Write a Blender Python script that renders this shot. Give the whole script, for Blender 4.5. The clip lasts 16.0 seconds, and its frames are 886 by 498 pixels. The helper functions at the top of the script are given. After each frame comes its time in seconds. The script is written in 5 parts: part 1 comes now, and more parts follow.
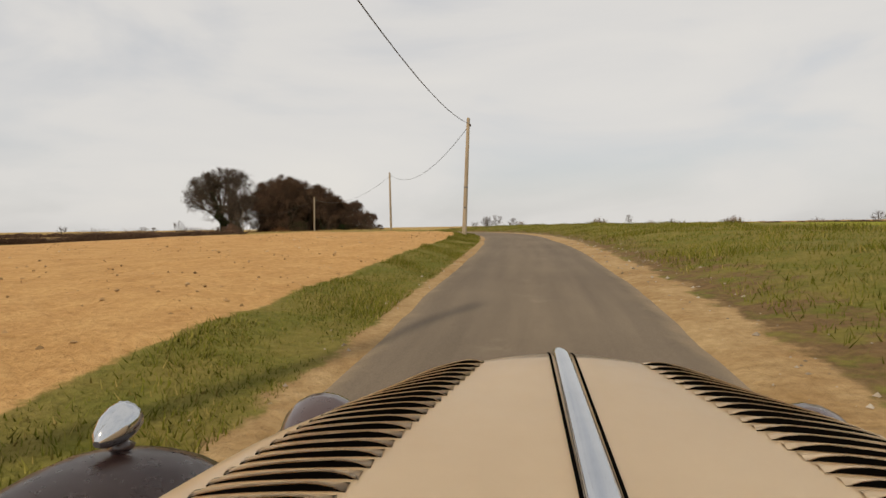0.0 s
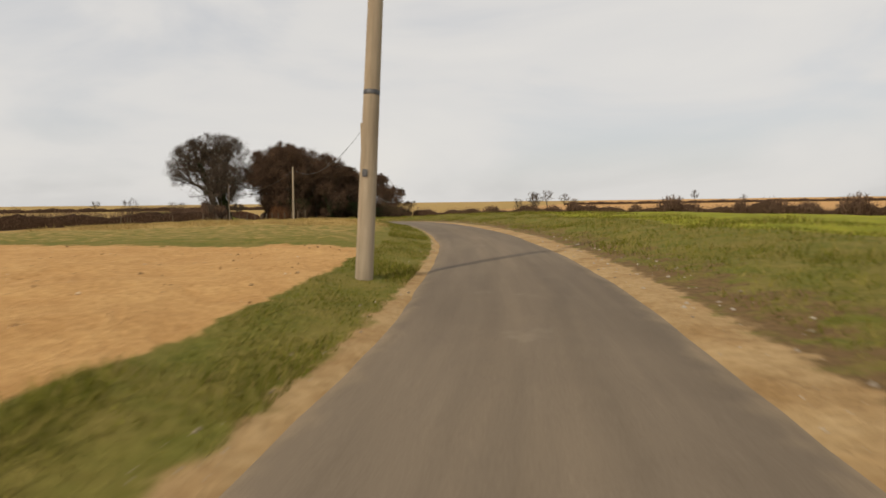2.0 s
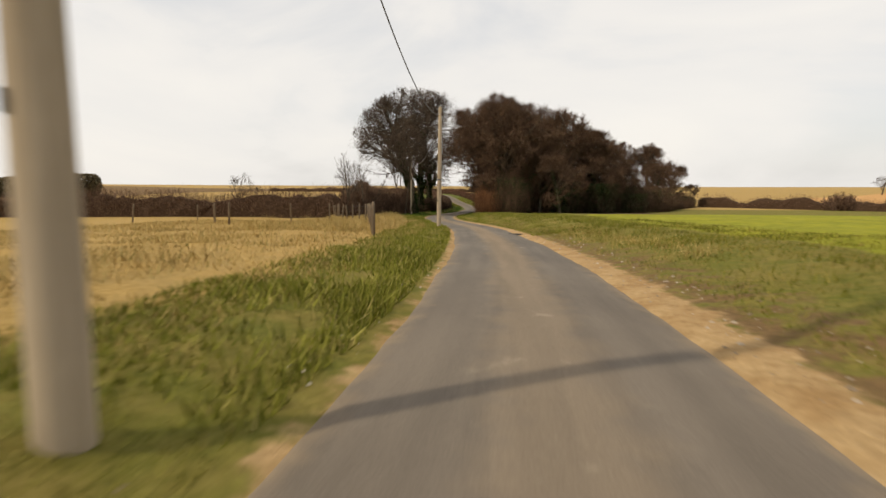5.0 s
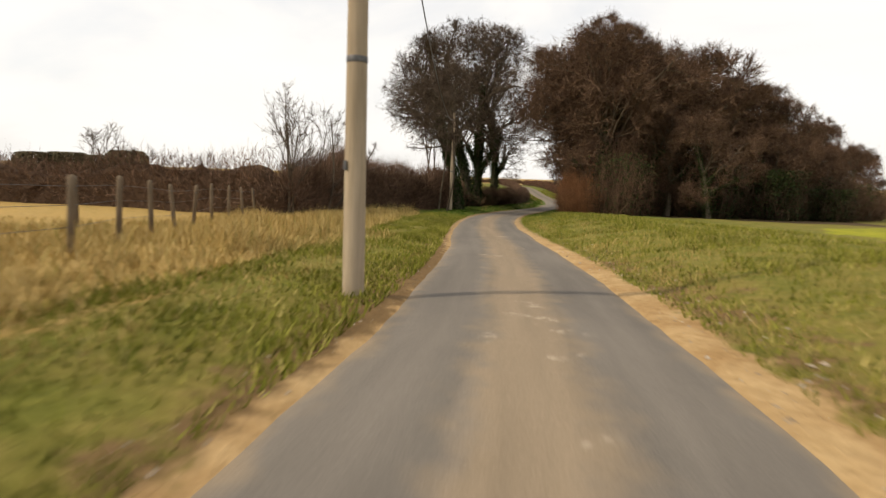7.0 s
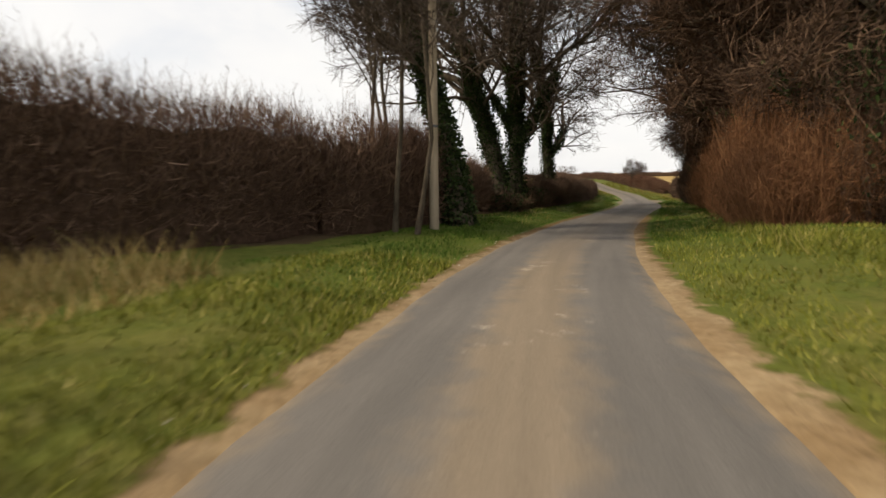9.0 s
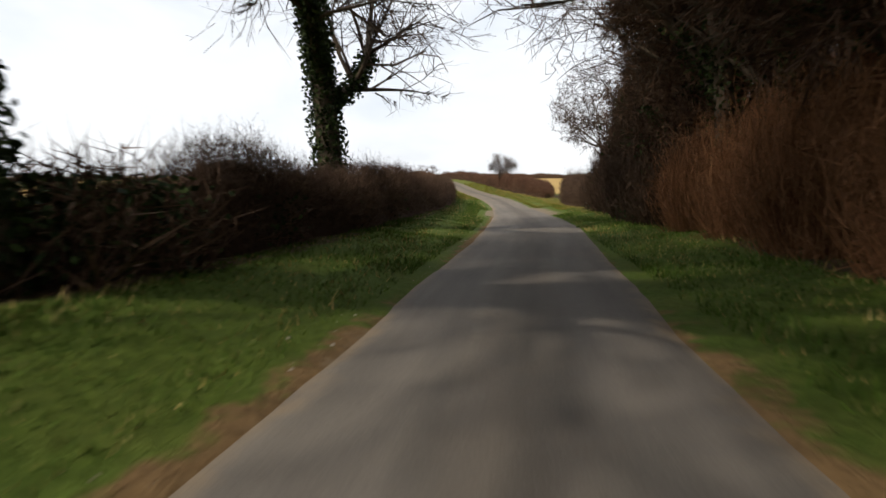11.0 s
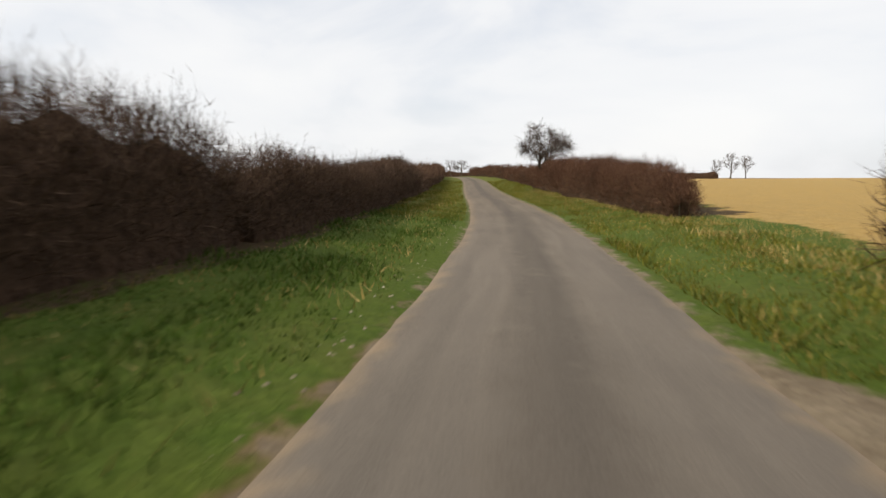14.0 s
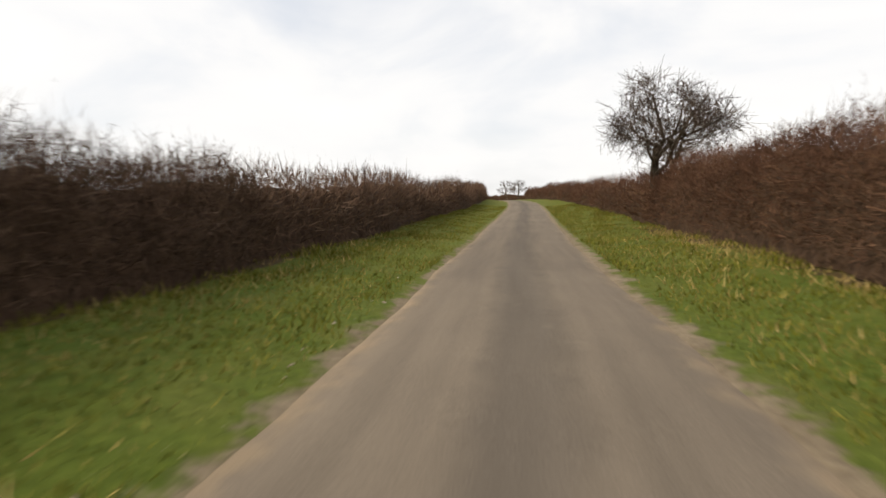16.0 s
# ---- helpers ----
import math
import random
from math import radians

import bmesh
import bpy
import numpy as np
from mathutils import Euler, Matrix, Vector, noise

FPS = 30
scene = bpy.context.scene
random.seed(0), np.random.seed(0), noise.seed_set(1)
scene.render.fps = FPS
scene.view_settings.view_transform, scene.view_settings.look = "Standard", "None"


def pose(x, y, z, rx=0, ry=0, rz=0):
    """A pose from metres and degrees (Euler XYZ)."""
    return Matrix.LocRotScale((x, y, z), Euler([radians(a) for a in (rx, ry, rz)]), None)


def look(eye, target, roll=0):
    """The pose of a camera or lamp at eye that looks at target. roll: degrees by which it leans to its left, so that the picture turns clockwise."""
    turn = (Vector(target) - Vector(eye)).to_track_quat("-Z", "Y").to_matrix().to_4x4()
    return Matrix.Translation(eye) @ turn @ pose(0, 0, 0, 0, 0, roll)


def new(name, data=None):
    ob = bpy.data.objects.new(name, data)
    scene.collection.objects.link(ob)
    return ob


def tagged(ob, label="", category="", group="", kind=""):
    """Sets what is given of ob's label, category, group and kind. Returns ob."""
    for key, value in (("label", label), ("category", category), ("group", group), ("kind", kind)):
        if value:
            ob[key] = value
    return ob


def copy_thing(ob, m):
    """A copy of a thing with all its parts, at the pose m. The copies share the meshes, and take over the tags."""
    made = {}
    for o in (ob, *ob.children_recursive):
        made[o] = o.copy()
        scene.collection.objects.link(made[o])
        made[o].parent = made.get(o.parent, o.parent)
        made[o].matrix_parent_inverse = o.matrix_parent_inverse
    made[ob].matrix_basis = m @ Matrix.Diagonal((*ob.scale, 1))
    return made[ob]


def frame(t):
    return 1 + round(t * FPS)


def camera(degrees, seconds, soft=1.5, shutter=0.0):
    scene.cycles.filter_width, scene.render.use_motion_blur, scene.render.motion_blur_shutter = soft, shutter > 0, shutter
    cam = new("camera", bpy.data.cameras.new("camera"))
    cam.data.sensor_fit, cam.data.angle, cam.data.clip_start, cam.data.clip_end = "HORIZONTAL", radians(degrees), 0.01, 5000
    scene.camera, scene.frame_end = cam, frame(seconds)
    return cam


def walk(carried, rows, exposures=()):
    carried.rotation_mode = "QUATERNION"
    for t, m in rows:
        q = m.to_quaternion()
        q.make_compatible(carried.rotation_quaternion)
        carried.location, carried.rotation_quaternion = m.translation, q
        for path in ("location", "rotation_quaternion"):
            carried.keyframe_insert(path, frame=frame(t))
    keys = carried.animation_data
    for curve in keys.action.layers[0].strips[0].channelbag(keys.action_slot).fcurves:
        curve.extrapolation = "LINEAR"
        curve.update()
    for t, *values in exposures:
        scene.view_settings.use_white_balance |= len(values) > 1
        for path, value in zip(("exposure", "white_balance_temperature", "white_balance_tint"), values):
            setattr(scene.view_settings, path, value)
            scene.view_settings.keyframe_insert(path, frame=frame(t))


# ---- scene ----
FOV = 76.2
cam = camera(FOV, 16.0, soft=1.5, shutter=0.2)
# seconds, x, y, z, yaw, pitch, roll
ROWS = [
    (0, 0.01, 0, 1.4, 11.07, -1.98, -0.88),
    (0.02, 0.01, 0, 1.4, 11.07, -1.98, -0.88),
    (0.1, -0.046, 1.4, 1.476, 11.116, -2.168, -0.846),
    (0.2, -0.102, 2.8, 1.552, 11.162, -2.356, -0.812),
    (0.3, -0.158, 4.2, 1.628, 11.208, -2.544, -0.778),
    (0.4, -0.214, 5.6, 1.704, 11.254, -2.732, -0.744),
    (0.5, -0.27, 7, 1.78, 11.3, -2.92, -0.71),
    (1, -0.54, 14.01, 2.02, 13.26, -3.16, -1.4),
    (1.5, -1.15, 21.03, 2.17, 14.26, -4.16, 0.31),
    (2, -1.86, 28.06, 2.28, 16.14, -4.47, -0.68),
    (2.5, -2.99, 35.09, 2.36, 19.99, -4.56, -1.44),
    (3, -4.65, 42.08, 2.41, 25.3, -4.59, -0.21),
    (3.5, -7.08, 48.92, 2.45, 30.02, -4.52, -0.03),
    (4, -9.77, 55.74, 2.47, 33.88, -5.4, 0.36),
    (4.2, -11, 58.42, 2.47, 36.49, -5.83, -0.78),
    (4.7, -14.53, 64.91, 2.43, 40.65, -5.97, -0.2),
    (5.2, -18.56, 71.12, 2.31, 44.65, -6.22, 0.38),
    (5.7, -23.01, 77.06, 2.11, 47.75, -6.28, 0.95),
    (6.3, -28.73, 83.93, 1.82, 49.86, -6, 1.65),
    (6.5, -30.52, 86.34, 1.72, 50.38, -9.76, 1.99),
    (7, -35.64, 91.73, 1.47, 51.68, -7.04, 1.94),
    (7.5, -40.73, 97.02, 1.22, 53.97, -8.11, 0.3),
    (8, -46.01, 101.96, 0.96, 58.05, -7.49, -0.4),
    (8.5, -51.41, 106.7, 0.72, 58.06, -7.21, -0.24),
    (9, -56.69, 111.54, 0.53, 56.8, -7, -0.98),
    (9.5, -61.77, 116.55, 0.38, 51.91, -7.14, -1.31),
    (10, -66.52, 121.86, 0.24, 47.06, -7.14, 0.83),
    (10.2, -68.24, 124.12, 0.18, 46.38, -6.92, 0.66),
    (10.7, -72.58, 129.74, 0.01, 44.14, -6.98, 0.16),
    (11.2, -76.76, 135.48, -0.16, 43.36, -7, -0.33),
    (11.7, -80.89, 141.24, -0.34, 43.52, -6.96, -0.83),
    (12.3, -85.9, 148.11, -0.56, 44.29, -6.78, -1.43),
    (12.5, -87.54, 150.42, -0.62, 44.5, -6.46, -0.37),
    (13, -91.52, 156.27, -0.77, 45.95, -6.02, 0.66),
    (13.5, -95.96, 161.78, -0.9, 47.2, -6.25, -0.45),
    (14, -100.43, 167.26, -1.01, 48.49, -6.84, 0.2),
    (14.5, -105.01, 172.65, -1.07, 50.31, -4.11, 0.79),
    (15, -109.51, 178.13, -1.04, 51.66, -2.93, 0.9),
    (15.5, -114.41, 183.28, -0.96, 53.67, -2.94, 0.29),
    (16, -119.56, 188.18, -0.88, 55.11, -4.37, -0.55),
]
# seconds, stops, kelvin, tint
EXPOSURES = [(0, 0.03, 7050, 10), (3.0, 0.08, 7000, 10), (4.0, 0.18, 7050, 10), (6.3, 0.54, 7250, 10), (7.2, 0.6, 7100, 10), (8.0, 0.52, 7000, 10), (9.0, 0.5, 6900, 10),
             (10.0, 0.64, 6500, 10), (11.5, 0.6, 6400, 9), (12.5, 0.68, 6400, 9), (13.5, 0.44, 6550, 9), (14.5, 0.44, 6700, 10), (15, 0.54, 6750, 10), (16, 0.55, 6850, 10)]
walk(cam, [(t, pose(x, y, z, 90 + p, -r, w)) for t, x, y, z, w, p, r in ROWS], EXPOSURES)

# ---------------------------------------------------------------- light
SUN_AZ, SUN_EL = 200.5, 41.0          # degrees clockwise from +y, degrees up
world = bpy.data.worlds.new("world")
scene.world = world
world.use_nodes = True
wt = world.node_tree
wt.nodes.clear()


def wnode(kind, **values):
    n = wt.nodes.new(kind)
    for key, value in values.items():
        n.inputs[key.replace("_", " ")].default_value = value
    return n


w_out = wnode("ShaderNodeOutputWorld")
w_sky = wnode("ShaderNodeTexSky")
w_sky.sky_type, w_sky.sun_disc = "NISHITA", False
w_sky.sun_elevation, w_sky.sun_rotation = radians(SUN_EL), radians(SUN_AZ)
w_sky.dust_density, w_sky.air_density = 2.5, 1.0
w_bg = wnode("ShaderNodeBackground", Strength=0.12)
wt.links.new(w_sky.outputs["Color"], w_bg.inputs["Color"])
# a thin, broken sheet of cloud over the sky
w_co = wnode("ShaderNodeTexCoord")
w_map = wnode("ShaderNodeMapping")
w_map.inputs["Scale"].default_value = (1.0, 1.6, 3.6)
wt.links.new(w_co.outputs["Generated"], w_map.inputs["Vector"])
w_noise = wnode("ShaderNodeTexNoise", Scale=1.7, Detail=7.0, Roughness=0.5, Distortion=0.4)
wt.links.new(w_map.outputs["Vector"], w_noise.inputs["Vector"])
w_tint = wnode("ShaderNodeValToRGB")
w_tint.color_ramp.elements[0].position, w_tint.color_ramp.elements[0].color = 0.33, (0.625, 0.645, 0.685, 1)
w_tint.color_ramp.elements[1].position, w_tint.color_ramp.elements[1].color = 0.66, (0.72, 0.725, 0.735, 1)
wt.links.new(w_noise.outputs["Fac"], w_tint.inputs["Fac"])
w_cloud = wnode("ShaderNodeBackground", Strength=1.0)
wt.links.new(w_tint.outputs["Color"], w_cloud.inputs["Color"])
w_fac = wnode("ShaderNodeMapRange")
for key, value in (("From Min", 0.3), ("From Max", 0.5), ("To Min", 0.72), ("To Max", 0.95)):
    w_fac.inputs[key].default_value = value
wt.links.new(w_noise.outputs["Fac"], w_fac.inputs["Value"])
w_mix = wnode("ShaderNodeMixShader")
wt.links.new(w_fac.outputs["Result"], w_mix.inputs[0])
wt.links.new(w_bg.outputs[0], w_mix.inputs[1])
wt.links.new(w_cloud.outputs[0], w_mix.inputs[2])
wt.links.new(w_mix.outputs[0], w_out.inputs["Surface"])

sun = new("sun", bpy.data.lights.new("sun", "SUN"))
sun.data.energy, sun.data.angle, sun.data.color = 2.15, radians(1.6), (1.0, 0.9, 0.74)
sun_way = Vector((math.sin(radians(SUN_AZ)) * math.cos(radians(SUN_EL)), math.cos(radians(SUN_AZ)) * math.cos(radians(SUN_EL)), math.sin(radians(SUN_EL))))
sun.matrix_world = look(sun_way * 60, (0, 0, 0))

# ---------------------------------------------------------------- materials


class Nodes:
    """A small builder round one material's node tree."""

    def __init__(self, name, rough=0.9, metal=0.0):
        self.m = bpy.data.materials.new(name)
        self.m.use_nodes = True
        self.t = self.m.node_tree
        self.b = self.t.nodes["Principled BSDF"]
        self.b.inputs["Roughness"].default_value = rough
        self.b.inputs["Metallic"].default_value = metal
        self.b.inputs["Specular IOR Level"].default_value = 0.1
        self.co = self.t.nodes.new("ShaderNodeTexCoord").outputs["Object"]

    def link(self, a, b):
        self.t.links.new(a, b)

    def noise(self, scale, detail=4.0, rough=0.6, stretch=None):
        n = self.t.nodes.new("ShaderNodeTexNoise")
        n.inputs["Scale"].default_value, n.inputs["Detail"].default_value, n.inputs["Roughness"].default_value = scale, detail, rough
        co = self.co
        if stretch:
            mp = self.t.nodes.new("ShaderNodeMapping")
            mp.inputs["Scale"].default_value = stretch
            self.link(co, mp.inputs["Vector"])
            co = mp.outputs["Vector"]
        self.link(co, n.inputs["Vector"])
        return n.outputs["Fac"]

    def ramp(self, fac, *stops):
        r = self.t.nodes.new("ShaderNodeValToRGB")
        e = r.color_ramp.elements
        while len(e) < len(stops):
            e.new(0.5)
        for el, (at, c) in zip(e, stops):
            el.position, el.color = at, (*c, 1) if len(c) == 3 else c
        self.link(fac, r.inputs["Fac"])
        return r.outputs["Color"]

    def mix(self, fac, a, b, kind="MIX"):
        n = self.t.nodes.new("ShaderNodeMixRGB")
        n.blend_type = kind
        for value, socket in zip((fac, a, b), n.inputs):
            if isinstance(value, (int, float)):
                socket.default_value = value
            elif isinstance(value, tuple):
                socket.default_value = (*value, 1)
            else:
                self.link(value, socket)
        return n.outputs["Color"]

    def math(self, op, a, b=0.5, c=0.5):
        n = self.t.nodes.new("ShaderNodeMath")
        n.operation = op
        for value, socket in zip((a, b, c), n.inputs):
            if isinstance(value, (int, float)):
                socket.default_value = value
            else:
                self.link(value, socket)
        return n.outputs[0]

    def band(self, value, lo, hi):
        n = self.t.nodes.new("ShaderNodeMapRange")
        n.interpolation_type = "SMOOTHSTEP"
        n.inputs["From Min"].default_value, n.inputs["From Max"].default_value = lo, hi
        self.link(value, n.inputs["Value"])
        return n.outputs["Result"]

    def attr(self, name):
        n = self.t.nodes.new("ShaderNodeAttribute")
        n.attribute_name = name
        return n.outputs["Fac"]

    def island(self):
        return self.t.nodes.new("ShaderNodeNewGeometry").outputs["Random Per Island"]

    def color(self, c):
        if isinstance(c, tuple):
            self.b.inputs["Base Color"].default_value = (*c, 1)
        else:
            self.link(c, self.b.inputs["Base Color"])
        return self

    def bump(self, height, strength=0.3, distance=0.02):
        n = self.t.nodes.new("ShaderNodeBump")
        n.inputs["Strength"].default_value, n.inputs["Distance"].default_value = strength, distance
        self.link(height, n.inputs["Height"])
        self.link(n.outputs["Normal"], self.b.inputs["Normal"])
        return self

    def rough(self, value):
        self.link(value, self.b.inputs["Roughness"])
        return self


def plain(name, dark, light, scale=8.0, rough=0.85, metal=0.0, bump=0.2, distance=0.01, stretch=None):
    n = Nodes(name, rough, metal)
    a, b = n.noise(scale, 5, 0.65, stretch), n.noise(scale * 0.13, 3)
    n.color(n.mix(n.band(b, 0.3, 0.7), n.ramp(a, (0.3, dark), (0.7, light)), n.ramp(a, (0.25, tuple(0.8 * v for v in dark)), (0.8, tuple(0.92 * v for v in light)))))
    n.bump(a, bump, distance)
    return n.m


def ground_material():
    n = Nodes("ground_soil_and_grass", 0.95)
    fine, mid, broad = n.noise(9.0, 6, 0.7), n.noise(1.3, 5, 0.6), n.noise(0.14, 4)
    rag = n.math("MULTIPLY", n.math("SUBTRACT", n.noise(2.2, 5, 0.65), 0.5), 0.9)

    def mask(name, lo=0.4, hi=0.6):
        return n.band(n.math("ADD", n.attr(name), rag), lo, hi)

    grass = n.mix(n.band(mid, 0.3, 0.7), n.ramp(fine, (0.25, (0.037, 0.064, 0.009)), (0.75, (0.09, 0.137, 0.02))), n.ramp(fine, (0.25, (0.062, 0.08, 0.014)), (0.75, (0.118, 0.142, 0.03))))
    olive = n.mix(n.band(mid, 0.3, 0.7), n.ramp(fine, (0.25, (0.075, 0.082, 0.012)), (0.75, (0.18, 0.175, 0.035))), n.ramp(fine, (0.25, (0.14, 0.115, 0.025)), (0.75, (0.26, 0.205, 0.062))))
    grass = n.mix(n.band(broad, 0.45, 0.62), grass, n.ramp(fine, (0.25, (0.042, 0.066, 0.008)), (0.8, (0.1, 0.135, 0.02))))
    grass = n.mix(n.attr("lush"), olive, grass)
    soil = n.mix(n.band(mid, 0.3, 0.7), n.ramp(fine, (0.2, (0.29, 0.145, 0.045)), (0.75, (0.57, 0.33, 0.135))), n.ramp(fine, (0.2, (0.39, 0.205, 0.07)), (0.75, (0.64, 0.4, 0.175))))
    dry = n.mix(n.band(mid, 0.35, 0.65), n.ramp(fine, (0.2, (0.23, 0.14, 0.04)), (0.75, (0.5, 0.34, 0.125))), n.ramp(fine, (0.2, (0.22, 0.145, 0.045)), (0.75, (0.44, 0.305, 0.12))))
    crop = n.mix(n.band(broad, 0.35, 0.65), n.ramp(mid, (0.3, (0.19, 0.2, 0.016)), (0.7, (0.33, 0.32, 0.03))), n.ramp(mid, (0.3, (0.14, 0.155, 0.016)), (0.7, (0.28, 0.27, 0.03))))
    sand = n.mix(n.band(mid, 0.3, 0.7), n.ramp(fine, (0.2, (0.29, 0.185, 0.08)), (0.75, (0.54, 0.38, 0.2))), n.ramp(fine, (0.2, (0.2, 0.115, 0.045)), (0.75, (0.41, 0.26, 0.12))))
    gravel = n.mix(n.band(mid, 0.3, 0.7), n.ramp(fine, (0.2, (0.13, 0.1, 0.068)), (0.75, (0.29, 0.235, 0.165))), n.ramp(fine, (0.2, (0.1, 0.075, 0.05)), (0.75, (0.22, 0.175, 0.12))))
    sand = n.mix(n.attr("gravel"), sand, gravel)
    earth = n.ramp(fine, (0.2, (0.092, 0.058, 0.026)), (0.75, (0.22, 0.138, 0.064)))
    litter = n.ramp(fine, (0.2, (0.035, 0.024, 0.012)), (0.75, (0.11, 0.075, 0.04)))
    c = n.mix(mask("dry"), grass, dry)
    c = n.mix(mask("soil"), c, soil)
    c = n.mix(mask("crop"), c, crop)
    c = n.mix(mask("litter"), c, litter)
    c = n.mix(mask("earth"), c, earth)
    c = n.mix(mask("sand"), c, sand)
    n.color(c)
    n.bump(n.math("ADD", fine, n.math("MULTIPLY", mid, 1.5)), 0.9, 0.06)
    return n.m


def road_material():
    n = Nodes("worn_lane_asphalt", 0.82)
    grit, mid, broad = n.noise(60.0, 3, 0.7), n.noise(2.2, 5, 0.6), n.noise(0.22, 4)
    across = n.math("ABSOLUTE", n.attr("across"))
    rag = n.math("MULTIPLY", n.math("SUBTRACT", mid, 0.5), 0.5)
    lane_dark = n.mix(n.band(broad, 0.35, 0.65), n.ramp(grit, (0.25, (0.115, 0.087, 0.06)), (0.75, (0.19, 0.148, 0.106))), n.ramp(grit, (0.25, (0.14, 0.107, 0.074)), (0.75, (0.22, 0.172, 0.122))))
    cold = n.mix(n.band(broad, 0.35, 0.65), n.ramp(grit, (0.25, (0.098, 0.088, 0.078)), (0.75, (0.168, 0.152, 0.136))), n.ramp(grit, (0.25, (0.118, 0.105, 0.092)), (0.75, (0.19, 0.172, 0.152))))
    lane_dark = n.mix(n.attr("cold"), lane_dark, cold)
    dust = n.ramp(grit, (0.25, (0.2, 0.148, 0.095)), (0.75, (0.32, 0.245, 0.165)))
    middle = n.math("MULTIPLY", n.band(n.math("ADD", across, rag), 0.42, 0.12), n.attr("dusty"))
    edge = n.band(n.math("ADD", across, rag), 0.78, 1.05)
    dark = n.math("MULTIPLY", n.band(n.math("ADD", across, n.math("MULTIPLY", rag, 0.6)), 0.36, 0.08), n.attr("oily"))
    c = n.mix(n.math("MULTIPLY", middle, 0.75), lane_dark, dust)
    c = n.mix(n.math("MULTIPLY", dark, 0.7), c, n.ramp(grit, (0.25, (0.06, 0.05, 0.042)), (0.75, (0.11, 0.095, 0.08))))
    c = n.mix(n.math("MULTIPLY", edge, 0.85), c, dust)
    worn = n.math("MULTIPLY", n.band(n.noise(1.3, 5, 0.7), 0.6, 0.7), n.band(across, 0.5, 0.25))
    c = n.mix(n.math("MULTIPLY", worn, n.math("MULTIPLY", n.attr("dusty"), 0.65)), c, (0.42, 0.355, 0.27))
    place = n.t.nodes.new("ShaderNodeCombineXYZ")
    n.link(n.attr("across"), place.inputs[0])
    n.link(n.math("MULTIPLY", n.attr("along"), 0.035), place.inputs[1])
    streak = n.t.nodes.new("ShaderNodeTexNoise")
    streak.inputs["Scale"].default_value, streak.inputs["Detail"].default_value = 5.5, 5.0
    n.link(place.outputs[0], streak.inputs["Vector"])
    c = n.mix(1.0, c, n.ramp(streak.outputs["Fac"], (0.34, (0.88, 0.88, 0.88)), (0.66, (1.07, 1.065, 1.06))), "MULTIPLY")
    n.color(c)
    n.bump(n.math("ADD", grit, n.math("MULTIPLY", mid, 2.0)), 0.5, 0.008)
    return n.m


def twig_material(name, a, b, c):
    n = Nodes(name, 0.9)
    n.color(n.mix(n.band(n.noise(0.5, 3), 0.35, 0.65), n.ramp(n.island(), (0.0, a), (0.55, b), (1.0, c)), n.ramp(n.island(), (0.0, tuple(0.7 * v for v in a)), (1.0, b))))
    return n.m


def blade_material(name, *stops):
    n = Nodes(name, 0.75)
    n.color(n.mix(n.band(n.noise(0.6, 3), 0.35, 0.65), n.ramp(n.island(), *stops), n.ramp(n.island(), *[(at, tuple(0.75 * v for v in c)) for at, c in stops])))
    return n.m


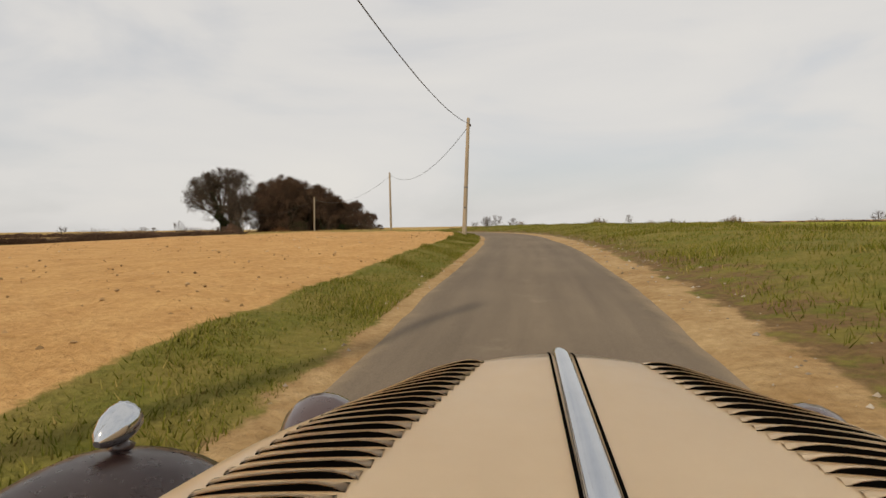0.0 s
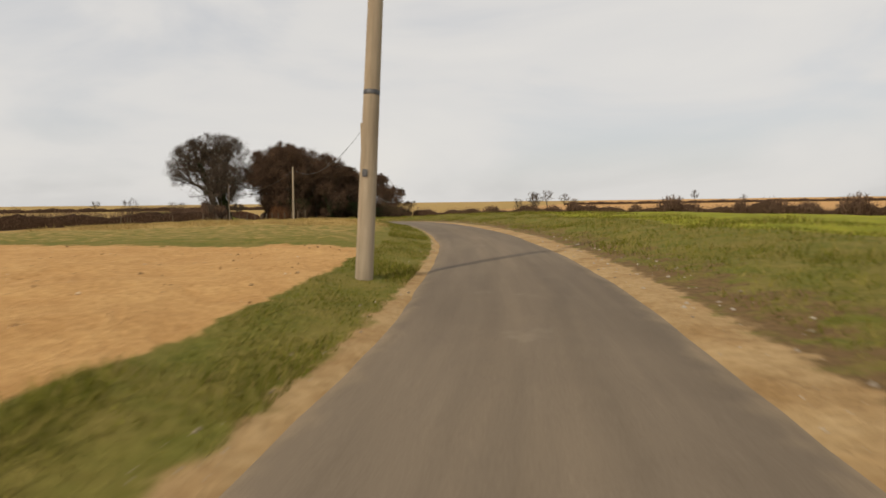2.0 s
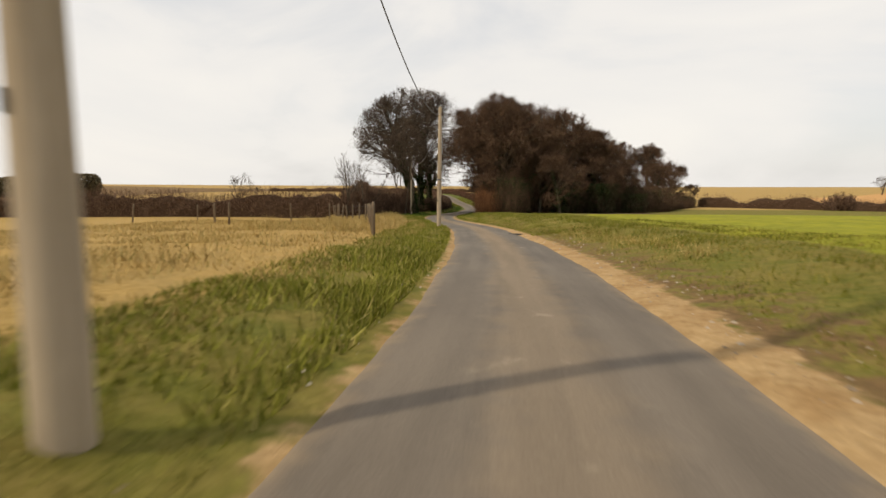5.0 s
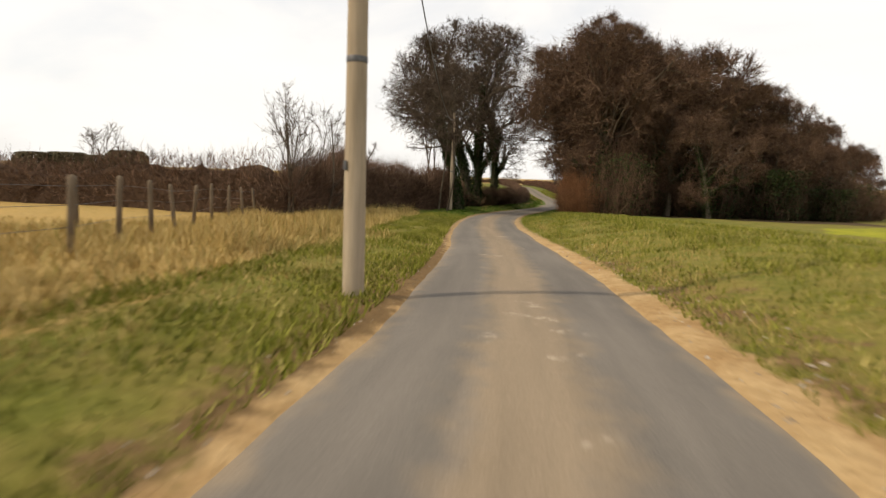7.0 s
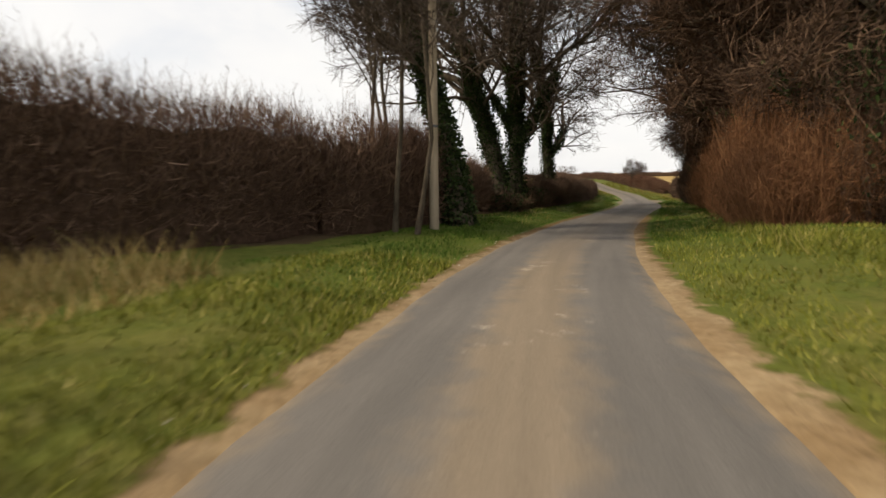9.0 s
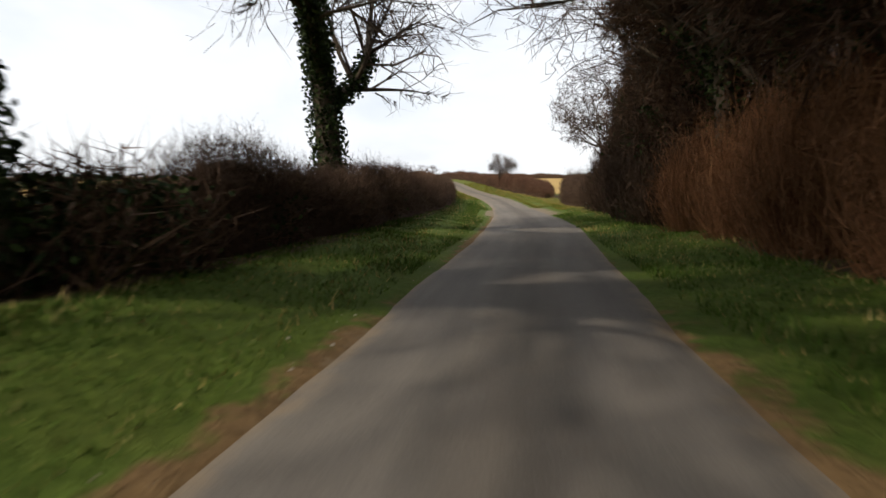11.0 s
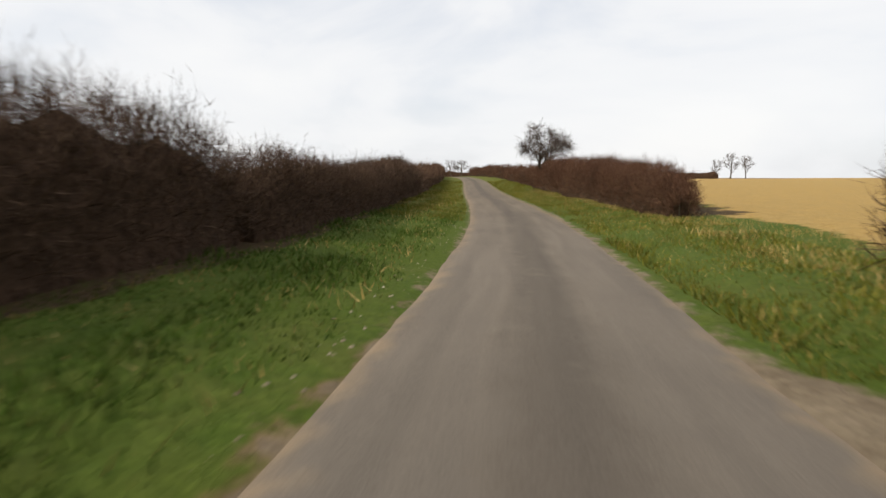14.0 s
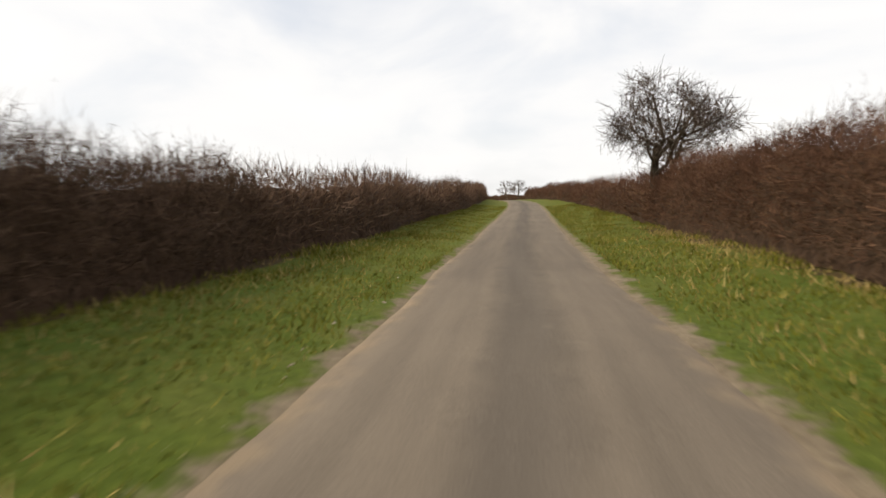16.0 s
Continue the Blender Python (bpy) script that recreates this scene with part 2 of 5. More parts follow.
M = {
    "ground": ground_material(),
    "road": road_material(),
    "bark": plain("grey_brown_bark", (0.045, 0.034, 0.024), (0.14, 0.112, 0.082), 6.0, 0.95, bump=0.7, distance=0.03, stretch=(1, 1, 0.3)),
    "twig": twig_material("bare_twigs", (0.05, 0.036, 0.027), (0.1, 0.074, 0.055), (0.16, 0.125, 0.1)),
    "wood_twig": twig_material("brown_wood_twigs", (0.058, 0.035, 0.023), (0.118, 0.071, 0.045), (0.195, 0.125, 0.082)),
    "red_twig": twig_material("reddish_hawthorn_twigs", (0.068, 0.034, 0.021), (0.132, 0.068, 0.042), (0.212, 0.123, 0.076)),
    "rust_twig": twig_material("rusty_bramble_stems", (0.12, 0.056, 0.027), (0.225, 0.107, 0.05), (0.34, 0.175, 0.088)),
    "thorn_twig": twig_material("dark_thorn_twigs", (0.028, 0.017, 0.011), (0.06, 0.037, 0.024), (0.1, 0.066, 0.045)),
    "hedge_twig": twig_material("hawthorn_twigs", (0.072, 0.043, 0.029), (0.155, 0.093, 0.061), (0.26, 0.172, 0.12)),
    "dark_hedge_twig": twig_material("dark_hawthorn_twigs", (0.05, 0.032, 0.022), (0.112, 0.07, 0.047), (0.19, 0.128, 0.09)),
    # The hedge core's dark browns hold the shade between its inner stems.
    "hedge_core": plain("hedge_inner_shade", (0.035, 0.022, 0.014), (0.105, 0.064, 0.041), 5.0, 1.0, bump=1.0, distance=0.15),
    "ivy": blade_material("dark_ivy_leaves", (0.0, (0.016, 0.024, 0.009)), (0.6, (0.03, 0.048, 0.014)), (1.0, (0.06, 0.085, 0.025))),
    "olive_grass": blade_material("olive_grass_blades", (0.0, (0.085, 0.09, 0.009)), (0.55, (0.16, 0.16, 0.02)), (0.85, (0.24, 0.21, 0.045)), (1.0, (0.36, 0.27, 0.09))),
    "far_foliage": blade_material("dull_distant_foliage", (0.0, (0.065, 0.057, 0.032)), (0.6, (0.12, 0.1, 0.055)), (1.0, (0.19, 0.155, 0.085))),
    "lane_dark": plain("dark_lane_patch", (0.055, 0.047, 0.04), (0.095, 0.082, 0.07), 25.0, 0.8, bump=0.4, distance=0.004),
    "lush_grass": blade_material("long_lush_grass_blades", (0.0, (0.09, 0.105, 0.012)), (0.55, (0.19, 0.19, 0.026)), (0.85, (0.27, 0.26, 0.055)), (1.0, (0.4, 0.33, 0.12))),
    "grass": blade_material("green_grass_blades", (0.0, (0.034, 0.066, 0.008)), (0.55, (0.066, 0.124, 0.014)), (0.88, (0.105, 0.155, 0.026)), (1.0, (0.21, 0.18, 0.06))),
    "dry_grass": blade_material("bleached_dry_grass", (0.0, (0.25, 0.17, 0.05)), (0.5, (0.45, 0.32, 0.12)), (0.8, (0.58, 0.43, 0.19)), (1.0, (0.17, 0.17, 0.035))),
    "clod": twig_material("dry_soil_clods", (0.2, 0.115, 0.05), (0.38, 0.24, 0.115), (0.58, 0.45, 0.3)),
    "flint": twig_material("pale_flints", (0.22, 0.17, 0.12), (0.37, 0.31, 0.24), (0.52, 0.47, 0.4)),
    "pole": plain("weathered_pole_timber", (0.26, 0.205, 0.14), (0.44, 0.36, 0.265), 7.0, 0.9, bump=0.4, distance=0.01, stretch=(1, 1, 0.08)),
    "post": plain("grey_fence_timber", (0.095, 0.072, 0.05), (0.23, 0.18, 0.13), 9.0, 0.95, bump=0.4, distance=0.008, stretch=(1, 1, 0.15)),
    "wire": plain("dull_galvanised_wire", (0.06, 0.06, 0.065), (0.14, 0.14, 0.15), 20.0, 0.5, 0.6, 0.0),
    "iron": plain("grey_ironwork", (0.07, 0.07, 0.075), (0.16, 0.16, 0.165), 20.0, 0.55, 0.7, 0.1),
    "ceramic": plain("brown_glazed_ceramic", (0.09, 0.05, 0.03), (0.16, 0.09, 0.05), 12.0, 0.25, 0.0, 0.0),
    "sign": plain("weathered_white_sign_paint", (0.5, 0.48, 0.43), (0.7, 0.68, 0.62), 12.0, 0.6, bump=0.1),
}

# ---------------------------------------------------------------- helpers for building


def part(name, bm, material, parent=None, label=""):
    """Links a bmesh, or a mesh, as one object under its thing."""
    if isinstance(bm, bmesh.types.BMesh):
        me = bpy.data.meshes.new(name)
        bm.to_mesh(me)
        bm.free()
    else:
        me = bm
    if material:
        me.materials.append(material)
    ob = new(name, me)
    ob.parent = parent
    if label:
        ob["label"] = label
    return ob


def thing(name, x, y, z, label, category, group="", kind="", turn=0.0):
    ob = new(name)
    ob.empty_display_size = 0.2
    ob.matrix_basis = pose(x, y, z, 0, 0, turn)
    return tagged(ob, label, category, group, kind)


def mesh_from(name, verts, faces, smooth=False):
    """A mesh from arrays: verts (n, 3), faces (m, k)."""
    me = bpy.data.meshes.new(name)
    verts, faces = np.asarray(verts, np.float32), np.asarray(faces, np.int32)
    k = faces.shape[1]
    me.vertices.add(len(verts))
    me.vertices.foreach_set("co", verts.ravel())
    me.loops.add(faces.size)
    me.loops.foreach_set("vertex_index", faces.ravel())
    me.polygons.add(len(faces))
    me.polygons.foreach_set("loop_start", np.arange(0, faces.size, k, dtype=np.int32))
    me.polygons.foreach_set("loop_total", np.full(len(faces), k, np.int32))
    me.polygons.foreach_set("use_smooth", np.full(len(faces), smooth))
    me.update(calc_edges=True)
    return me


def tubes(segments, sides):
    """Tapered tubes: rows of x0 y0 z0 x1 y1 z1 r0 r1."""
    s = np.asarray(segments, float)
    p0, p1, r0, r1 = s[:, 0:3], s[:, 3:6], s[:, 6], s[:, 7]
    way = p1 - p0
    way /= np.maximum(np.linalg.norm(way, axis=1), 1e-6)[:, None]
    ref = np.where(np.abs(way[:, 0:1]) < 0.9, [[1.0, 0, 0]], [[0, 1.0, 0]])
    a = np.cross(way, ref)
    a /= np.linalg.norm(a, axis=1)[:, None]
    b = np.cross(way, a)
    ang = np.arange(sides) * 2 * np.pi / sides
    ring = a[:, None] * np.cos(ang)[None, :, None] + b[:, None] * np.sin(ang)[None, :, None]
    v = np.concatenate([p0[:, None] + ring * r0[:, None, None], p1[:, None] + ring * r1[:, None, None]], 1)
    i = np.arange(sides)
    quad = np.stack([i, (i + 1) % sides, (i + 1) % sides + sides, i + sides], 1)
    f = (np.arange(len(s)) * 2 * sides)[:, None, None] + quad[None]
    return v.reshape(-1, 3), f.reshape(-1, 4)


def rope(points, radius, sides=5):
    """One round strand through points."""
    p = np.asarray(points, float)
    way = np.gradient(p, axis=0)
    a = np.stack([way[:, 1], -way[:, 0], np.zeros(len(p))], 1)
    a /= np.maximum(np.linalg.norm(a, axis=1), 1e-6)[:, None]
    up = np.cross(a, way)
    up /= np.linalg.norm(up, axis=1)[:, None]
    ang = np.arange(sides) * 2 * np.pi / sides
    v = p[:, None] + radius * (a[:, None] * np.cos(ang)[None, :, None] + up[:, None] * np.sin(ang)[None, :, None])
    k = np.arange(sides)
    quad = np.stack([k, (k + 1) % sides, (k + 1) % sides + sides, k + sides], 1)
    return v.reshape(-1, 3), ((np.arange(len(p) - 1) * sides)[:, None, None] + quad[None]).reshape(-1, 4)


def stem(rows, sides):
    """One continuous tapered stem through chained rows of x0 y0 z0 x1 y1 z1 r0 r1, closed at its tip."""
    r = np.asarray(rows, float)
    p = np.concatenate([r[:, 0:3], r[-1:, 3:6]])
    rad = np.concatenate([r[:, 6], r[-1:, 7]])
    way = np.gradient(p, axis=0)
    way /= np.maximum(np.linalg.norm(way, axis=1), 1e-6)[:, None]
    ref = np.array([1.0, 0, 0]) if abs(way[0, 0]) < 0.7 else np.array([0, 1.0, 0])
    a = np.cross(way, ref)
    a /= np.maximum(np.linalg.norm(a, axis=1), 1e-6)[:, None]
    b = np.cross(way, a)
    ang = np.arange(sides) * 2 * np.pi / sides
    v = p[:, None] + rad[:, None, None] * (a[:, None] * np.cos(ang)[None, :, None] + b[:, None] * np.sin(ang)[None, :, None])
    k = np.arange(sides)
    quad = np.stack([k, (k + 1) % sides, (k + 1) % sides + sides, k + sides], 1)
    return v.reshape(-1, 3), ((np.arange(len(p) - 1) * sides)[:, None, None] + quad[None]).reshape(-1, 4)


def slivers(segments, seed=3):
    """The finest twigs: one tapered blade each, turned at random. Rows as for tubes."""
    s = np.asarray(segments, float)
    r = np.random.RandomState(seed)
    p0, p1 = s[:, 0:3], s[:, 3:6]
    a = np.cross(p1 - p0, r.normal(0, 1, (len(s), 3)))
    a /= np.maximum(np.linalg.norm(a, axis=1), 1e-6)[:, None]
    w0, w1 = s[:, 6:7] * 1.3, s[:, 7:8] * 1.3
    v = np.stack([p0 - a * w0, p0 + a * w0, p1 + a * w1, p1 - a * w1], 1).reshape(-1, 3)
    return v, np.arange(4 * len(s)).reshape(-1, 4)


def thorns(segments, seed=5, bend=0.0):
    """Single twigs that end in a point; with bend, a kinked twig of two pieces. Rows as for tubes."""
    s = np.asarray(segments, float)
    r = np.random.RandomState(seed)
    p0, p1 = s[:, 0:3], s[:, 3:6]
    a = np.cross(p1 - p0, r.normal(0, 1, (len(s), 3)))
    a /= np.maximum(np.linalg.norm(a, axis=1), 1e-6)[:, None]
    w = s[:, 6:7] * 1.5
    if not bend:
        return np.stack([p0 - a * w, p0 + a * w, p1], 1).reshape(-1, 3), np.arange(3 * len(s)).reshape(-1, 3)
    span = np.linalg.norm(p1 - p0, axis=1)[:, None]
    m = p0 + (p1 - p0) * r.uniform(0.35, 0.65, (len(s), 1)) + r.normal(0, bend, (len(s), 3)) * span
    v = np.stack([p0 - a * w, p0 + a * w, m + a * w * 0.7, m - a * w * 0.7, p1], 1).reshape(-1, 3)
    tri = np.array([(0, 1, 2), (0, 2, 3), (3, 2, 4)])
    return v, (np.arange(len(s))[:, None, None] * 5 + tri[None]).reshape(-1, 3)


def lathe(profile, sides=16, bm=None, at=(0, 0, 0)):
    """A turned solid: rows of radius, height."""
    bm = bm or bmesh.new()
    rings = [[bm.verts.new((at[0] + r * math.cos(2 * math.pi * k / sides), at[1] + r * math.sin(2 * math.pi * k / sides), at[2] + h)) for k in range(sides)] for r, h in profile]
    for lo, hi in zip(rings, rings[1:]):
        for k in range(sides):
            bm.faces.new((lo[k], lo[(k + 1) % sides], hi[(k + 1) % sides], hi[k])).smooth = True
    bm.faces.new(rings[0][::-1])
    bm.faces.new(rings[-1])
    return bm


def box(sx, sy, sz, at=(0, 0, 0), bevel=0.0, bm=None):
    bm = bm or bmesh.new()
    made = bmesh.ops.create_cube(bm, size=1.0, matrix=Matrix.Translation(at) @ Matrix.Diagonal((sx, sy, sz, 1)))["verts"]
    if bevel:
        edges = list({e for v in made for e in v.link_edges})
        bmesh.ops.bevel(bm, geom=edges, offset=bevel, segments=2, affect="EDGES")
    return bm


# ---------------------------------------------------------------- the lane's line: heading and gradient every 9 m
S_FIRST, S_STEP = -60.0, 9.0
HEAD = [0.75, 0.75, 0.75, 0.75, 0.75, 0.75, -0.74, 1.34, 3.11, 4.59, 7.6, 12.93, 19.15, 24.73, 29.98, 35.35, 39.28, 41.33, 42.82, 46.25, 49.73, 48.64, 43.95, 38.26, 35.3, 34.66, 35.12, 36.09, 37.4, 39.29, 41.42, 43.94, 46.35, 47.34, 47.16, 46.76, 46.39, 46.46, 47.12, 48.25, 49.63, 51.09, 52.58, 54.08, 55.6, 57.11]
GRADE = [0.065, 0.065, 0.065, 0.065, 0.065, 0.065, 0.0945, 0.0544, 0.0298, 0.0167, 0.0122, 0.0074, 0.0045, 0.0015, -0.008, -0.0226, -0.0315, -0.0334, -0.0337, -0.037, -0.0327, -0.0257, -0.0185, -0.0215, -0.0242, -0.0256, -0.0255, -0.0206, -0.0183, -0.0161, 0.0018, 0.0126, 0.0109, 0.0122, 0.0163, 0.0219, 0.0271, 0.0306, 0.0316, 0.0302, 0.0268, 0.0219, 0.016, 0.0098, 0.0041, -0.0013]
_s = np.arange(S_FIRST, 345.0, 0.5)
_knots = S_FIRST + S_STEP * np.arange(len(HEAD))
_h = np.radians(np.interp(_s, _knots, HEAD))
_g = np.interp(_s, _knots, GRADE)
_zero = int(round(-S_FIRST / 0.5))


def _run(v):
    c = np.concatenate([[0], np.cumsum((v[1:] + v[:-1]) / 2 * 0.5)])
    return c - c[_zero]


_x, _y, _z = _run(-np.sin(_h)), _run(np.cos(_h)), _run(_g)


def lane(s, d=0.0):
    """Place of the point d metres right of the lane's middle at s: x, y, lane height, heading in degrees."""
    h = np.interp(s, _s, _h)
    return np.interp(s, _s, _x) + d * np.cos(h), np.interp(s, _s, _y) + d * np.sin(h), np.interp(s, _s, _z), np.degrees(h)


def nearest(x, y):
    """s and d of places, and the lane's height there."""
    x, y = np.atleast_1d(np.asarray(x, float)), np.atleast_1d(np.asarray(y, float))
    xs, ys = _x[::2], _y[::2]
    s, d = np.empty(len(x)), np.empty(len(x))
    for i in range(0, len(x), 20000):
        j = slice(i, i + 20000)
        k = ((x[j, None] - xs) ** 2 + (y[j, None] - ys) ** 2).argmin(1)
        h = _h[::2][k]
        ox, oy = x[j] - xs[k], y[j] - ys[k]
        s[j] = _s[::2][k] + np.clip(-ox * np.sin(h) + oy * np.cos(h), -0.6, 0.6)
        side = np.where(ox * np.cos(h) + oy * np.sin(h) < 0, -1, 1)
        d[j] = side * np.hypot(ox, oy)
        near = np.abs(d[j]) < 30
        d[j] = np.where(near, ox * np.cos(h) + oy * np.sin(h), d[j])
    return s, d, np.interp(s, _s, _z)


def ramp(v, *knots):
    return np.interp(v, [k[0] for k in knots], [k[1] for k in knots])


def step01(v, lo, hi):
    u = np.clip((v - lo) / (hi - lo), 0, 1)
    return u * u * (3 - 2 * u)


# heights of the open land away from the lane: x, y, z
LAND = np.array([(-84, 79, -0.6), (-100, 50, -0.3), (-60, 30, 0.6), (-100, -10, 0.6), (-20, 150, -1.0), (60, 145, -1.0), (120, 115, 0.0), (60, 60, 2.2), (30, 20, 2.0), (-30, 110, 0.4),
                 (90, 20, 2.5), (-130, 110, -0.8), (-120, 150, -1.2), (-50, 170, -1.2), (-70, 210, -1.4), (-120, 230, -1.4), (-160, 190, -1.4), (20, 260, 0.0), (-40, 280, 0.0), (-180, 140, -1.0), (-110, 205, -1.9), (-100, 260, -1.0)], float)


def wave(x, y, size, seed):
    return np.sin(x / size + seed) * np.cos(y / size * 1.13 + 2 * seed) + 0.5 * np.sin(x / size * 2.3 - 1.7 * seed + y / size * 1.9)


def height(x, y):
    """The ground's height."""
    x, y = np.atleast_1d(np.asarray(x, float)), np.atleast_1d(np.asarray(y, float))
    s, d, zl = nearest(x, y)
    top, wsum = np.zeros(len(x)), np.zeros(len(x))
    pts = np.concatenate([np.stack([_x[::24], _y[::24], _z[::24] + 0.35], 1), LAND])
    for px, py, pz in pts:
        w = 1 / ((x - px) ** 2 + (y - py) ** 2 + 16.0) ** 1.6
        top, wsum = top + w * pz, wsum + w
    base = top / wsum
    away = np.hypot(x + 60, y - 110)
    base = base + step01(away, 170, 420) * 1.6 + step01(away, 380, 2500) * 12 + step01(away, 220, 500) * wave(x, y, 160, 0.7) * 0.6
    left = ramp(-d, (1.6, 0.0), (2.2, 0.03), (3.2, 0.16), (4.5, 0.26), (9, 0.3))
    bank = ramp(s, (-60, 0.55), (10, 0.55), (60, 0.62), (100, 0.55), (118, 0.72), (134, 0.6), (150, 0.35), (400, 0.3))
    right = ramp(d, (1.5, 0.0), (2.3, 0.05), (3.2, 0.3), (5.5, 0.85), (9, 1.0)) * bank
    near = zl + np.where(d < 0, left, right)
    near = near + 0.035 * wave(x, y, 0.55, 1.3) * step01(np.abs(d), 1.9, 3.0) + 0.05 * wave(x, y, 2.1, 0.4) * step01(np.abs(d), 2.2, 5.0)
    near = near - 0.14 * (1 - step01(np.abs(d), 1.0, 1.75))
    return near + (base - near) * step01(np.abs(d), 9.0, 34.0)


def on_ground(x, y):
    return float(height(x, y)[0])


# ---------------------------------------------------------------- ground
def zones(me, x, y, s, d):
    """What covers the ground: ploughed soil, dry grass, crop, sandy edges, bare earth, leaf litter."""
    edge = wave(x, y, 3.1, 0.9) * 0.35
    ad = np.abs(d)
    left, right = d < 0, d >= 0
    soil = left * step01(-d, 2.9, 3.7) * (1 - step01(s, 41, 45)) * (s > -300)
    far_right = step01(d, 105, 118) * right * (1 - step01(s, 150, 180))
    soil = np.maximum(soil, far_right)
    soil = np.maximum(soil, 0.85 * step01(y - 178.5 + 0.33 * x, 0, 5) * step01(x, -62, -48) * (x + y < 2500))
    soil = np.maximum(soil, 0.62 * step01(ad, 120, 150) * (1 - step01(s, 130, 160)))
    dry = left * step01(-d + edge, ramp(s, (40, 2.8), (62, 3.0), (74, 3.6), (85, 3.6), (102, 3.0), (112, 3.5), (124, 5.5)), ramp(s, (40, 3.6), (62, 3.9), (74, 4.6), (85, 4.8), (102, 4.3), (112, 5.0), (124, 8))) * step01(s, 40, 46) * (1 - step01(s, 136, 150))
    dry = dry * ramp(s, (42, 0.42), (56, 0.5), (64, 1.0), (104, 1.0), (116, 0.8), (126, 0.6), (150, 0.56))
    dry = np.maximum(dry, left * step01(ad, 13, 20) * step01(s, 150, 160))
    dry = np.maximum(dry, step01(ad, 150, 220) * np.where(left & (s < 140), 0.35, 1.0))
    dry = np.maximum(dry, right * step01(d + edge, 5.6, 8.0) * step01(s, 203, 208) * (1 - step01(s, 222, 226)))
    dry = np.maximum(dry, right * step01(d + edge, 7.5, 9.5) * step01(s, 208, 214))
    dry = np.maximum(dry, right * step01(d + 2 * edge, 13, 19) * step01(s, 176, 184))
    crop = right * step01(d + edge, ramp(s, (0, 26), (20, 11), (45, 5.6), (100, 6.4), (112, 7.6), (124, 11), (138, 20), (152, 34)), ramp(s, (0, 30), (20, 13), (45, 7.2), (100, 8.0), (112, 9.6), (124, 14), (138, 25), (152, 40))) * step01(s, -25, 10) * (1 - step01(s, 150, 158)) * (1 - far_right)
    sand = left * ramp(-d, (1.5, 1.0), (1.7, 0.75), (1.95, 0.42), (2.3, 0)) * ramp(s, (40, 1.0), (55, 0.6), (80, 0.6), (90, 0.85), (104, 0.8), (110, 0.5), (116, 0.5), (124, 0.85), (140, 0.85), (150, 0.5), (165, 0.4), (188, 0.36), (194, 0.5), (202, 0.56), (209, 0.5), (214, 0.52), (230, 0.6)) + right * ramp(d + ramp(s, (100, 0), (130, 0.2), (160, 0.3)), (1.3, 1.0), (1.8, 0.9), (2.2, 0.48), (2.75, 0)) * ramp(s, (108, 1), (126, 0.85), (140, 0.85), (152, 0.5), (165, 0.4), (200, 0.42), (212, 0.75), (230, 0.85)) + right * ramp(d, (1.5, 0.66), (2.6, 0.5), (3.4, 0)) * step01(s, 193, 196) * (1 - step01(s, 205, 207)) + left * ramp(-d, (1.5, 0.6), (2.1, 0.48), (2.6, 0)) * step01(s, 192, 194) * (1 - step01(s, 199, 203))
    earth = right * ramp(d, (1.7, 0.3), (2.2, 0.58), (3.4, 0.46), (4.4, 0.15), (5.5, 0)) * ramp(s, (60, 1.0), (115, 0.9), (130, 0.2))
    earth = np.maximum(earth, left * ramp(-d, (1.5, 0.9), (2.1, 0.8), (2.7, 0.2), (3.0, 0)) * step01(s, 95, 110) * (1 - step01(s, 125, 135)))
    beyond = -x - ramp(y, (-50, 150), (28, 116), (72, 92), (118, 78))
    earth = np.maximum(earth, 0.8 * step01(beyond, 4, 12) * (y < 122) * (x > -1500))
    earth = np.maximum(earth, ramp(ad, (1.5, 0.68), (1.72, 0.55), (1.95, 0.25), (2.2, 0)) * step01(s, 160, 175) * ramp(s, (200, 1.0), (214, 0.45)))
    earth = np.maximum(earth, ramp(ad, (1.5, 0.75), (1.85, 0.55), (2.2, 0.12), (2.45, 0)) * step01(s, 110, 124) * (1 - step01(s, 160, 175)))
    earth = np.maximum(earth, 0.8 * step01(-x, 150, 190) * (y < 420) * step01(ad, 100, 140))
    litter = np.zeros(len(x))
    litter = np.maximum(litter, left * step01(-d, 5.0, 6.5) * step01(s, 138, 144) * (1 - step01(s, 164, 176)) * (1 - step01(-d, 9, 11)))
    litter = np.maximum(litter, right * step01(d, 4.2, 5.4) * step01(s, 145, 149) * (1 - step01(s, 188, 192)) * (1 - step01(d, 26, 32)))
    litter = np.maximum(litter, left * step01(-d, 4.3, 5.0) * step01(s, 160, 168) * (1 - step01(-d, 7.0, 8.0)))
    litter = np.maximum(litter, right * step01(d, 5.0, 5.8) * step01(s, 190, 192) * (1 - step01(d, 8, 9)) * 0.7 * ((s < 210) | (s > 221)))
    litter = np.maximum(litter, 0.6 * right * step01(d + edge, 3.9, 4.8) * (1 - step01(d, 6, 7)) * step01(s, 219, 223) * (1 - step01(s, 250, 258)))
    for name, values in (("soil", soil), ("dry", dry), ("crop", crop), ("sand", sand), ("earth", earth), ("litter", litter), ("gravel", ramp(s, (120, 0.0), (150, 0.7), (175, 1.0))), ("lush", ramp(s, (118, 0), (130, 0.25), (150, 1), (226, 1), (245, 0.75), (340, 0.6)) * step01(-ad, -16, -10))):
        me.attributes.new(name, "FLOAT", "POINT").data.foreach_set("value", np.asarray(values, np.float32))


